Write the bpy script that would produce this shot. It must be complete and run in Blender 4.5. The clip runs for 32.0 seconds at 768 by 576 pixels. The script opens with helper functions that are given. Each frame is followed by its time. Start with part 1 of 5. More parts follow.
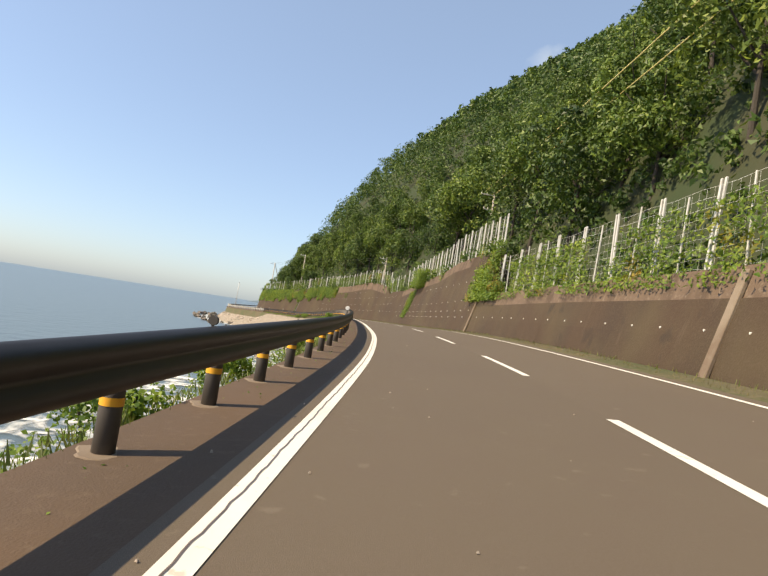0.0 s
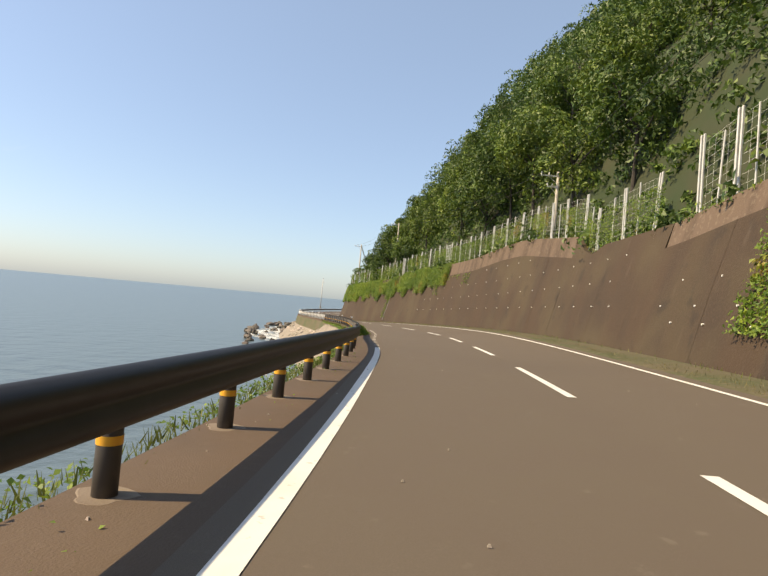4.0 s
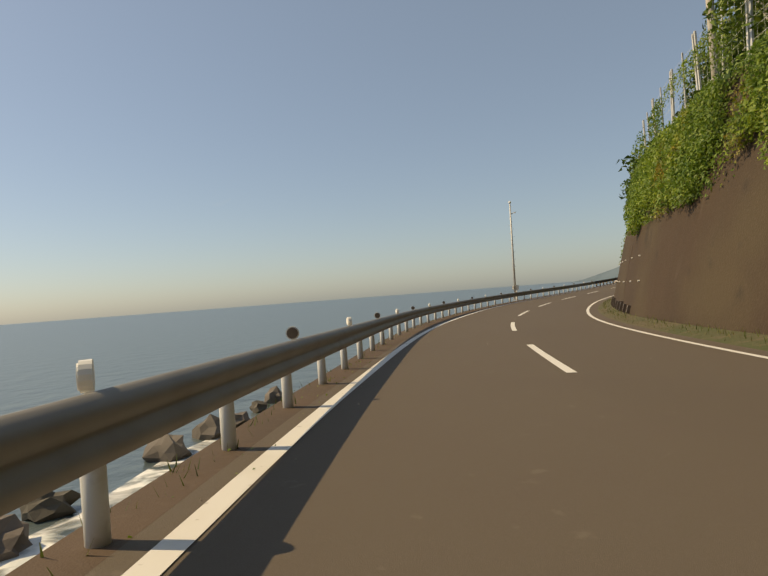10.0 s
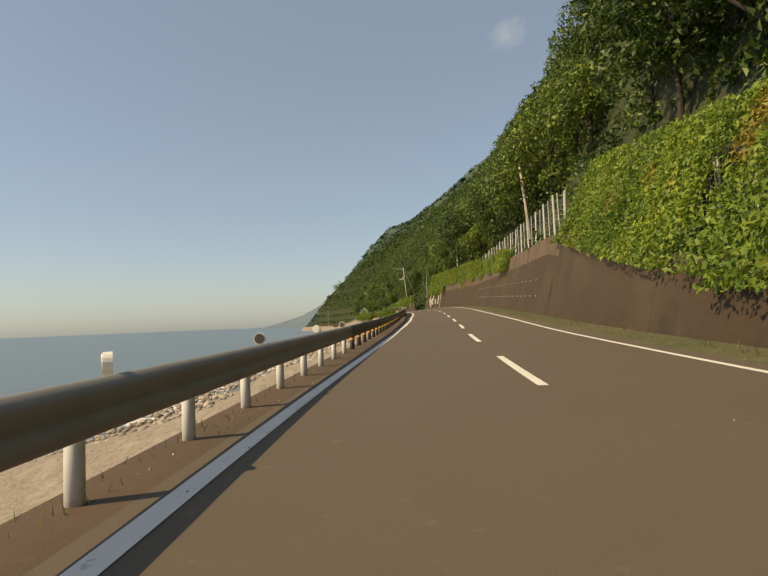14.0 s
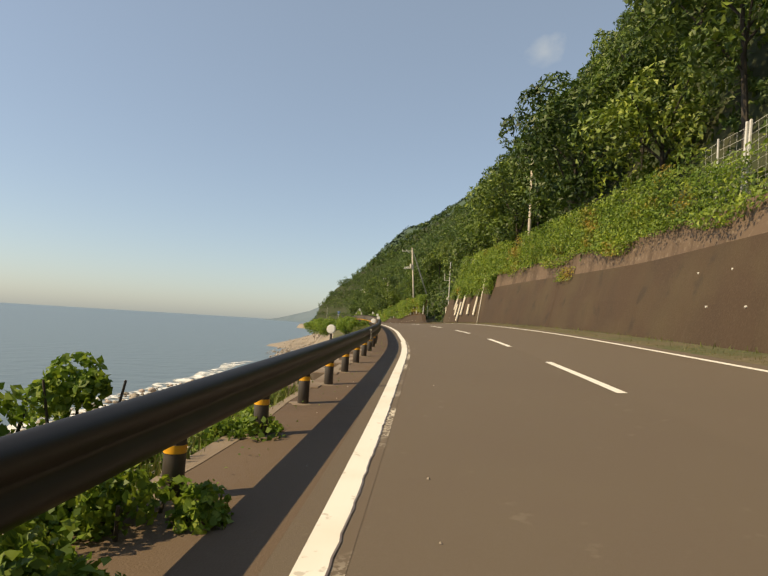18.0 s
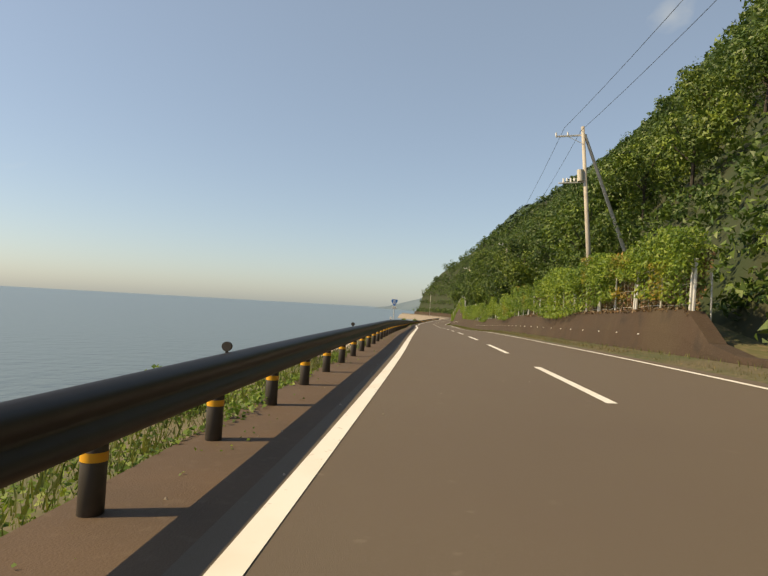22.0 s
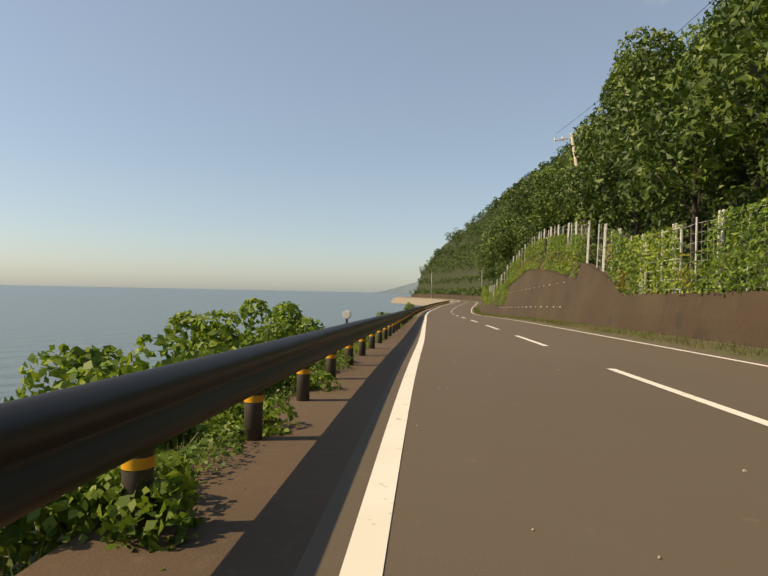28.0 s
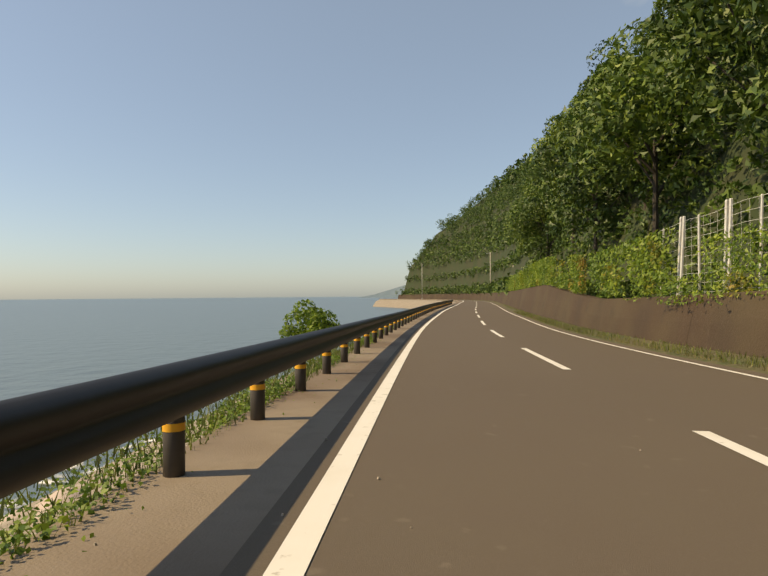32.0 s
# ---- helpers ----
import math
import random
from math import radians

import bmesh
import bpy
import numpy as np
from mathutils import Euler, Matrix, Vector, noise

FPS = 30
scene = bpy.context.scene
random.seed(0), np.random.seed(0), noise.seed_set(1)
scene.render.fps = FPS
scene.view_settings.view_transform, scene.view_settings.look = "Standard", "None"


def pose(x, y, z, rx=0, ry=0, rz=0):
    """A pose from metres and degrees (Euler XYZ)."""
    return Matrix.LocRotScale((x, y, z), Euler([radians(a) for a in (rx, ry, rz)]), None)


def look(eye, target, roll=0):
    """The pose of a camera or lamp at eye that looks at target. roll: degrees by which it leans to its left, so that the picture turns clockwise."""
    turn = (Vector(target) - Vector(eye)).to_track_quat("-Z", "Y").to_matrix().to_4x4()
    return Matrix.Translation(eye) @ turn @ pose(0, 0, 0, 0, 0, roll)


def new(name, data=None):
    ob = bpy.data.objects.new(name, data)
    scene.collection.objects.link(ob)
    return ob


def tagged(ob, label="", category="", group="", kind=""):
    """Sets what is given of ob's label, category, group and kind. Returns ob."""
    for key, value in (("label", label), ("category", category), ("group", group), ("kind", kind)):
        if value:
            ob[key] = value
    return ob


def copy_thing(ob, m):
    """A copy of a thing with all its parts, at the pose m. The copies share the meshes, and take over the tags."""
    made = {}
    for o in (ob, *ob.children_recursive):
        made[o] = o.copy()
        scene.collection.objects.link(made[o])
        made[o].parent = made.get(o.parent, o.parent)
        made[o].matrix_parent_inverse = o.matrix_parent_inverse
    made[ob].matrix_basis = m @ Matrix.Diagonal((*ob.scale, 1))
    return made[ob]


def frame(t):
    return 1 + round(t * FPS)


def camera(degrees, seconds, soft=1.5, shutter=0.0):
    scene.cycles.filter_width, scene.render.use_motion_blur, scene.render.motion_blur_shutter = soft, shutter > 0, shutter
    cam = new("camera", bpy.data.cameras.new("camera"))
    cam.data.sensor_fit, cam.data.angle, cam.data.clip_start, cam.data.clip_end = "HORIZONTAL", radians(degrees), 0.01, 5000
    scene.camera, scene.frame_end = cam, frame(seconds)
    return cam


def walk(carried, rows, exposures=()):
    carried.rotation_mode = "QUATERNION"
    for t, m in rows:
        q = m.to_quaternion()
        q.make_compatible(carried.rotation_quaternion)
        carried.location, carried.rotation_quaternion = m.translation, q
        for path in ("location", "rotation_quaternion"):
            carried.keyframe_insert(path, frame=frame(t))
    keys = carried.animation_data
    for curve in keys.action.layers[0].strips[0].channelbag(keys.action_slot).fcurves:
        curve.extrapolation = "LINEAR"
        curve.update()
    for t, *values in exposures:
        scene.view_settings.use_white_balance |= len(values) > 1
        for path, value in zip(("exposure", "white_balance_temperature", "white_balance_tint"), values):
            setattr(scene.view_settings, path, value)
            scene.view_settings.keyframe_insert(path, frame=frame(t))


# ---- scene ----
cam = camera(67.28, 32.0, soft=1.5, shutter=0.0)
# seconds, place, tilt, roll, yaw
PATH = [
    (0.0, 0.000, 0.001, 1.196, 93.247, -8.871, 1.590),
    (0.5, 0.090, 7.995, 1.456, 92.721, -9.422, 3.632),
    (1.0, 0.215, 15.973, 1.685, 92.472, -8.357, 5.949),
    (1.5, 0.145, 23.949, 1.869, 91.901, -7.872, 7.335),
    (2.0, -0.397, 31.577, 1.998, 92.015, -8.230, 9.155),
    (2.5, -1.199, 38.713, 2.075, 92.135, -7.107, 11.129),
    (3.0, -2.116, 45.964, 2.108, 91.772, -5.546, 12.527),
    (3.5, -3.345, 53.575, 2.093, 91.664, -5.527, 13.746),
    (4.0, -5.139, 61.920, 2.026, 91.454, -5.135, 14.527),
    (4.5, -7.306, 70.662, 1.900, 91.140, -4.948, 15.117),
    (5.0, -9.660, 79.529, 1.728, 90.723, -5.543, 15.834),
    (5.5, -12.010, 88.255, 1.537, 90.201, -7.498, 17.010),
    (6.0, -14.164, 96.539, 1.346, 89.573, -11.390, 18.927),
    (6.5, -16.412, 104.488, 1.163, 88.957, -11.998, 22.482),
    (7.0, -19.020, 111.978, 0.978, 88.824, -11.989, 25.718),
    (7.5, -22.071, 119.281, 0.782, 88.669, -10.559, 28.600),
    (8.0, -25.340, 126.362, 0.578, 89.366, -8.219, 31.020),
    (8.5, -28.645, 133.259, 0.360, 89.675, -4.543, 33.579),
    (9.0, -32.555, 140.083, 0.111, 89.345, -1.334, 33.883),
    (9.5, -36.530, 147.037, -0.161, 90.491, 2.176, 34.234),
    (10.0, -40.474, 154.080, -0.420, 90.731, 4.324, 33.156),
    (10.5, -44.170, 161.162, -0.632, 91.282, 7.660, 30.713),
    (11.0, -47.439, 168.408, -0.774, 91.816, 10.041, 27.694),
    (11.5, -50.082, 175.799, -0.847, 92.082, 11.774, 24.364),
    (12.0, -52.431, 183.236, -0.861, 93.109, 14.953, 20.178),
    (12.5, -54.058, 190.451, -0.822, 93.218, 16.543, 15.317),
    (13.0, -55.012, 198.086, -0.753, 92.002, 15.809, 10.169),
    (13.5, -55.694, 205.257, -0.681, 93.032, 8.043, 5.312),
    (14.0, -55.997, 212.482, -0.589, 93.393, 2.348, 2.913),
    (14.5, -56.039, 219.804, -0.466, 93.308, -1.495, 2.230),
    (15.0, -55.933, 227.306, -0.313, 93.003, -3.703, 2.526),
    (15.5, -55.789, 235.063, -0.134, 92.703, -4.496, 3.073),
    (16.0, -55.716, 243.146, 0.070, 92.631, -4.091, 3.154),
    (16.5, -55.499, 250.987, 0.309, 93.152, -3.716, 3.327),
    (17.0, -55.234, 258.300, 0.579, 93.442, -4.017, 3.844),
    (17.5, -55.525, 266.043, 0.866, 93.782, -3.912, 4.122),
    (18.0, -55.553, 273.798, 1.148, 93.660, -3.451, 3.910),
    (18.5, -55.540, 281.409, 1.405, 92.870, -3.912, 4.199),
    (19.0, -55.680, 288.806, 1.637, 92.776, -5.626, 4.853),
    (19.5, -56.009, 295.817, 1.848, 92.298, -6.954, 6.030),
    (20.0, -56.598, 303.439, 2.049, 92.169, -8.548, 7.772),
    (20.5, -57.080, 310.993, 2.227, 92.253, -9.138, 10.000),
    (21.0, -57.942, 318.311, 2.374, 91.933, -7.259, 12.123),
    (21.5, -59.089, 325.598, 2.470, 91.576, -4.730, 13.308),
    (22.0, -60.375, 333.140, 2.510, 91.819, -3.203, 14.917),
    (22.5, -61.697, 340.786, 2.495, 92.314, 0.176, 14.980),
    (23.0, -62.972, 347.935, 2.429, 91.885, 0.374, 15.088),
    (23.5, -64.535, 355.274, 2.321, 90.881, -1.751, 15.213),
    (24.0, -66.177, 362.766, 2.196, 90.949, -1.251, 15.520),
    (24.5, -67.471, 370.261, 2.065, 90.694, 0.086, 15.872),
    (25.0, -68.828, 377.763, 1.922, 90.662, 1.109, 16.277),
    (25.5, -70.533, 385.400, 1.759, 90.340, 0.552, 16.010),
    (26.0, -72.227, 392.913, 1.571, 90.360, -0.057, 15.439),
    (26.5, -73.904, 400.362, 1.357, 90.549, -0.626, 14.904),
    (27.0, -75.560, 407.866, 1.135, 90.732, -1.062, 14.585),
    (27.5, -77.189, 415.596, 0.934, 90.736, -1.270, 14.531),
    (28.0, -78.786, 423.696, 0.769, 90.387, -1.158, 14.700),
    (28.5, -80.206, 431.811, 0.632, 90.639, -0.024, 14.368),
    (29.0, -81.554, 439.759, 0.508, 90.628, -0.024, 14.216),
    (29.5, -82.984, 447.643, 0.376, 90.837, -0.558, 14.243),
    (30.0, -84.371, 455.490, 0.231, 90.379, -0.593, 14.311),
    (30.5, -85.820, 463.343, 0.071, 90.514, -0.502, 14.451),
    (31.0, -87.151, 471.261, -0.105, 90.518, 0.544, 14.401),
    (31.5, -88.418, 479.215, -0.293, 90.315, 0.326, 14.077),
    (32.0, -89.869, 487.446, -0.486, 90.782, 0.492, 13.843),
]
walk(cam, [(r[0], pose(*r[1:])) for r in PATH], [(0.0, 0.52, 7200, 8), (3.5, 0.48, 7350, 8), (6.0, 0.38, 7900, 6), (9.0, -0.1, 8350, 6), (11.0, -0.33, 8500, 6), (13.5, -0.12, 8700, 6), (16.0, 0.14, 8250, 6), (32.0, 0.08, 8300, 6)])

# ---- light ----
SUN_AZ, SUN_EL = radians(247), radians(43.5)   # clockwise from +y
world = bpy.data.worlds.new("sky")
scene.world = world
world.use_nodes = True
wn = world.node_tree
sky = wn.nodes.new("ShaderNodeTexSky")
sky.sky_type = "NISHITA"
sky.sun_disc = False
sky.sun_elevation = SUN_EL
sky.sun_rotation = SUN_AZ
sky.air_density = 1.0
sky.dust_density = 1.0
sky.ozone_density = 2.2
haze = wn.nodes.new("ShaderNodeMix")   # thin summer haze evens out the clear sky
haze.data_type = "RGBA"
haze.inputs["Factor"].default_value = 0.36
haze.inputs["B"].default_value = (2.65, 3.35, 4.15, 1)
cool = wn.nodes.new("ShaderNodeMix")
cool.data_type, cool.blend_type = "RGBA", "MULTIPLY"
cool.inputs["Factor"].default_value = 1.0
cool.inputs["B"].default_value = (0.9, 0.95, 1.13, 1)
wn.links.new(sky.outputs[0], cool.inputs["A"])
wn.links.new(cool.outputs["Result"], haze.inputs["A"])
# one faint small cloud over the hillside
where = wn.nodes.new("ShaderNodeTexCoord")
puff = wn.nodes.new("ShaderNodeTexNoise")
puff.inputs["Scale"].default_value, puff.inputs["Detail"].default_value, puff.inputs["Distortion"].default_value = 16, 6, 0.4
away = wn.nodes.new("ShaderNodeVectorMath")
away.operation = "DISTANCE"
away.inputs[1].default_value = (0.166, 0.885, 0.436)
core = wn.nodes.new("ShaderNodeMapRange")
core.inputs[1].default_value, core.inputs[2].default_value, core.inputs[3].default_value, core.inputs[4].default_value = 0.0, 0.05, 0.62, 0.0
tuft = wn.nodes.new("ShaderNodeMath")
tuft.operation = "ADD"
veil = wn.nodes.new("ShaderNodeMapRange")
veil.inputs[1].default_value, veil.inputs[2].default_value, veil.inputs[3].default_value, veil.inputs[4].default_value = 0.72, 1.15, 0.0, 0.42
cloud = wn.nodes.new("ShaderNodeMix")
cloud.data_type = "RGBA"
cloud.inputs["B"].default_value = (4.6, 4.9, 5.2, 1)
wn.links.new(where.outputs["Generated"], puff.inputs["Vector"])
wn.links.new(where.outputs["Generated"], away.inputs[0])
wn.links.new(away.outputs["Value"], core.inputs[0])
wn.links.new(core.outputs[0], tuft.inputs[0])
wn.links.new(puff.outputs[0], tuft.inputs[1])
wn.links.new(tuft.outputs[0], veil.inputs[0])
wn.links.new(veil.outputs[0], cloud.inputs["Factor"])
wn.links.new(haze.outputs["Result"], cloud.inputs["A"])
wn.links.new(cloud.outputs["Result"], wn.nodes["Background"].inputs[0])
wn.nodes["Background"].inputs[1].default_value = 0.145
sun = new("sun", bpy.data.lights.new("sun", "SUN"))
sun.data.energy, sun.data.angle, sun.data.color = 4.8, radians(0.6), (1.0, 0.83, 0.59)
sun_dir = Vector((math.sin(SUN_AZ) * math.cos(SUN_EL), math.cos(SUN_AZ) * math.cos(SUN_EL), math.sin(SUN_EL)))
sun.matrix_world = look(sun_dir * 100, (0, 0, 0))


# ---- materials ----
def material(name, color, rough=0.8, metal=0.0, spots=(), bump=0.0, bump_scale=40.0, island=0.0, objrand=0.0):
    """spots: (scale, detail, low, high, colour, strength) stains mixed over the base colour, in metres."""
    m = bpy.data.materials.new(name)
    m.use_nodes = True
    n, l = m.node_tree.nodes, m.node_tree.links
    bsdf = n["Principled BSDF"]
    bsdf.inputs["Roughness"].default_value = rough
    bsdf.inputs["Metallic"].default_value = metal
    co = n.new("ShaderNodeTexCoord")
    last = n.new("ShaderNodeRGB")
    last.outputs[0].default_value = (*color, 1)
    out = last.outputs[0]
    for scale, detail, low, high, tint, strength in spots:
        t = n.new("ShaderNodeTexNoise")
        if isinstance(scale, tuple):
            mp = n.new("ShaderNodeMapping")
            mp.inputs["Scale"].default_value = scale
            l.new(co.outputs["Object"], mp.inputs[0])
            l.new(mp.outputs[0], t.inputs["Vector"])
            t.inputs["Scale"].default_value = 1.0
        else:
            l.new(co.outputs["Object"], t.inputs["Vector"])
            t.inputs["Scale"].default_value = scale
        t.inputs["Detail"].default_value = detail
        r = n.new("ShaderNodeMapRange")
        r.inputs[1].default_value, r.inputs[2].default_value = low, high
        r.inputs[3].default_value, r.inputs[4].default_value = 0.0, strength
        l.new(t.outputs[0], r.inputs[0])
        x = n.new("ShaderNodeMix")
        x.data_type = "RGBA"
        l.new(r.outputs[0], x.inputs["Factor"])
        l.new(out, x.inputs["A"])
        x.inputs["B"].default_value = (*tint, 1)
        out = x.outputs["Result"]
    if island or objrand:
        src = n.new("ShaderNodeNewGeometry").outputs["Random Per Island"] if island else n.new("ShaderNodeObjectInfo").outputs["Random"]
        amount = island or objrand
        r = n.new("ShaderNodeMapRange")
        r.inputs[3].default_value, r.inputs[4].default_value = 1 - amount, 1 + amount
        l.new(src, r.inputs[0])
        h = n.new("ShaderNodeHueSaturation")
        l.new(r.outputs[0], h.inputs["Value"])
        r2 = n.new("ShaderNodeMapRange")
        r2.inputs[3].default_value, r2.inputs[4].default_value = 0.5 + amount * 0.06, 0.5 - amount * 0.06
        l.new(src, r2.inputs[0])
        l.new(r2.outputs[0], h.inputs["Hue"])
        l.new(out, h.inputs["Color"])
        out = h.outputs[0]
    l.new(out, bsdf.inputs["Base Color"])
    if bump:
        t = n.new("ShaderNodeTexNoise")
        t.inputs["Scale"].default_value, t.inputs["Detail"].default_value = bump_scale, 6
        l.new(co.outputs["Object"], t.inputs["Vector"])
        b = n.new("ShaderNodeBump")
        b.inputs["Strength"].default_value, b.inputs["Distance"].default_value = bump, 0.03
        l.new(t.outputs[0], b.inputs["Height"])
        l.new(b.outputs[0], bsdf.inputs["Normal"])
    return m


def leaf_material(name, color, dark, glow=0.25, autumn=None, each=0.0):
    faded = ((0.5, 4, 0.6, 0.7, autumn, 0.8),) if autumn else ()
    m = material(name, color, 0.55, spots=((0.13, 3, 0.4, 0.65, dark, 0.75), (0.9, 3, 0.42, 0.62, dark, 0.7)) + faded, island=0.38)
    n, l = m.node_tree.nodes, m.node_tree.links
    bsdf = n["Principled BSDF"]
    src = bsdf.inputs["Base Color"].links[0].from_socket
    if each:   # from one plant to the next
        who, value, hue = n.new("ShaderNodeObjectInfo"), n.new("ShaderNodeMapRange"), n.new("ShaderNodeMapRange")
        value.inputs[3].default_value, value.inputs[4].default_value = 1 - each, 1 + each
        hue.inputs[3].default_value, hue.inputs[4].default_value = 0.515, 0.485
        shift = n.new("ShaderNodeHueSaturation")
        l.new(who.outputs["Random"], value.inputs[0])
        l.new(who.outputs["Random"], hue.inputs[0])
        l.new(value.outputs[0], shift.inputs["Value"])
        l.new(hue.outputs[0], shift.inputs["Hue"])
        l.new(src, shift.inputs["Color"])
        src = shift.outputs[0]
        l.new(src, bsdf.inputs["Base Color"])
    tr = n.new("ShaderNodeBsdfTranslucent")
    l.new(src, tr.inputs[0])
    mix = n.new("ShaderNodeMixShader")
    mix.inputs[0].default_value = glow
    l.new(bsdf.outputs[0], mix.inputs[1])
    l.new(tr.outputs[0], mix.inputs[2])
    l.new(mix.outputs[0], n["Material Output"].inputs[0])
    return m


ASPHALT = material("asphalt", (0.108, 0.085, 0.062), 0.85, spots=(((1.3, 1.3, 1), 4, 0.4, 0.7, (0.105, 0.08, 0.06), 0.6), (140, 2, 0.45, 0.75, (0.165, 0.13, 0.1), 0.45), (0.12, 6, 0.5, 0.7, (0.1, 0.077, 0.058), 0.6), (5, 8, 0.66, 0.72, (0.2, 0.165, 0.13), 0.35)), bump=0.25, bump_scale=220)
PAINT = material("road_paint", (0.72, 0.7, 0.66), 0.7, spots=((9, 8, 0.64, 0.69, (0.34, 0.31, 0.26), 0.6), (1.2, 4, 0.5, 0.75, (0.6, 0.56, 0.48), 0.5)))
WORN = material("worn_paint", (0.66, 0.61, 0.52), 0.75, spots=((26, 9, 0.47, 0.53, (0.115, 0.09, 0.065), 1.0), (0.6, 4, 0.38, 0.53, (0.115, 0.087, 0.06), 1.0)))
SHOULDER = material("shoulder_concrete", (0.1, 0.064, 0.041), 0.9, spots=((0.8, 6, 0.4, 0.7, (0.075, 0.052, 0.036), 0.8), (12, 4, 0.55, 0.75, (0.15, 0.11, 0.078), 0.35), (0.15, 4, 0.5, 0.7, (0.125, 0.09, 0.062), 0.6)), bump=0.2, bump_scale=70)
KERB = material("pale_concrete", (0.42, 0.38, 0.32), 0.9, spots=((1.2, 6, 0.45, 0.7, (0.24, 0.2, 0.16), 0.8),), bump=0.3, bump_scale=25)
KERBWORN = material("stained_kerb_concrete", (0.24, 0.195, 0.15), 0.9, spots=((0.35, 5, 0.42, 0.6, (0.15, 0.108, 0.078), 0.95), (5, 6, 0.5, 0.7, (0.2, 0.16, 0.12), 0.7)), bump=0.2, bump_scale=60)
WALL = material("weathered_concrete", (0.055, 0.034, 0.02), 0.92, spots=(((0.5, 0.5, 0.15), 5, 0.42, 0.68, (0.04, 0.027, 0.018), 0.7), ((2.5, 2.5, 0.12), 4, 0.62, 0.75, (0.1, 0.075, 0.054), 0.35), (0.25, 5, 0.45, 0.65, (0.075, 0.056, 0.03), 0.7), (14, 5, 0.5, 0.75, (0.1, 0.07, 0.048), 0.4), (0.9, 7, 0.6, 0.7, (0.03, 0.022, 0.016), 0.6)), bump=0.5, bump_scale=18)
PARAPET = material("parapet_concrete", (0.13, 0.09, 0.064), 0.92, spots=(((1.2, 1.2, 0.1), 5, 0.45, 0.65, (0.075, 0.05, 0.034), 0.9), (6, 5, 0.55, 0.7, (0.26, 0.21, 0.16), 0.4)), bump=0.4, bump_scale=18)
RAIL_DARK = material("dark_brown_paint", (0.013, 0.0105, 0.0095), 0.52, spots=((3, 5, 0.5, 0.7, (0.024, 0.021, 0.019), 0.5),), bump=0.03, bump_scale=8)
RAIL_GREY = material("galvanised_steel", (0.25, 0.235, 0.21), 0.6, 0.12, spots=((2, 5, 0.45, 0.7, (0.2, 0.175, 0.15), 0.7),))
POST_DARK = material("dark_post_paint", (0.05, 0.042, 0.036), 0.55, spots=((8, 4, 0.5, 0.7, (0.09, 0.075, 0.06), 0.6),))
BAND = material("orange_reflective_band", (0.8, 0.4, 0.03), 0.45)
STEEL = material("grey_steel_post", (0.62, 0.62, 0.6), 0.55, 0.15, spots=((6, 4, 0.5, 0.7, (0.3, 0.25, 0.2), 0.5),))
WHITE = material("white_plastic", (0.8, 0.79, 0.75), 0.5)
LENS = material("dark_reflector", (0.12, 0.09, 0.07), 0.3)
POLE = material("pole_concrete", (0.48, 0.44, 0.38), 0.85, spots=((3, 5, 0.5, 0.7, (0.33, 0.29, 0.24), 0.6),))
WIRE = material("cable_rubber", (0.03, 0.03, 0.03), 0.6)
# lit copy of the cable: sunlight is put into this yellow colour
BRIGHTWIRE = material("cable_painted_sunlight", (0.65, 0.55, 0.22), 0.5)
EARTH = material("earth", (0.1, 0.085, 0.045), 0.95, spots=((0.3, 6, 0.4, 0.65, (0.06, 0.075, 0.025), 0.9), (4, 5, 0.5, 0.7, (0.16, 0.12, 0.08), 0.6)), bump=0.6, bump_scale=6)
ROCK = material("shore_rock", (0.15, 0.13, 0.11), 0.9, spots=((0.5, 5, 0.4, 0.7, (0.08, 0.068, 0.058), 0.7),), bump=0.6, bump_scale=6, objrand=0.35)
STONES = material("beach_stones", (0.36, 0.31, 0.26), 0.9, spots=((1.0, 4, 0.45, 0.7, (0.2, 0.165, 0.135), 0.6),), island=0.4)
# second tone: random leaf patches, darkened to put the crowns' self-shadow in
FOREST = leaf_material("forest_leaves", (0.12, 0.19, 0.029), (0.032, 0.072, 0.015), 0.2)
TREELEAF = leaf_material("tree_leaves", (0.14, 0.215, 0.026), (0.026, 0.06, 0.012), 0.2, each=0.35)
IVY = leaf_material("ivy_leaves", (0.22, 0.31, 0.035), (0.1, 0.18, 0.022), 0.35, (0.33, 0.2, 0.03))
DRYGRASS = leaf_material("dry_grass_blades", (0.2, 0.165, 0.06), (0.11, 0.11, 0.035), 0.2)
DRYLEAF = leaf_material("dead_leaves", (0.2, 0.12, 0.05), (0.1, 0.07, 0.03), 0.15)
SHRUBLEAF = leaf_material("shrub_leaves", (0.2, 0.3, 0.035), (0.085, 0.16, 0.02), 0.4)
GRASS = leaf_material("grass_blades", (0.16, 0.2, 0.035), (0.1, 0.12, 0.03), 0.3)
BEACH = material("beach_gravel", (0.27, 0.23, 0.185), 0.95, spots=((9, 6, 0.45, 0.65, (0.14, 0.115, 0.09), 0.8), (1.5, 4, 0.5, 0.7, (0.36, 0.32, 0.27), 0.6)), bump=0.8, bump_scale=14)
# tree shade is put into this dark green, so gaps in the wood look deep
FLOOR = material("forest_floor_with_shade", (0.025, 0.04, 0.012), 0.95, spots=((0.3, 5, 0.4, 0.7, (0.045, 0.04, 0.02), 0.7),))
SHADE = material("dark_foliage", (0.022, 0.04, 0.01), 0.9)
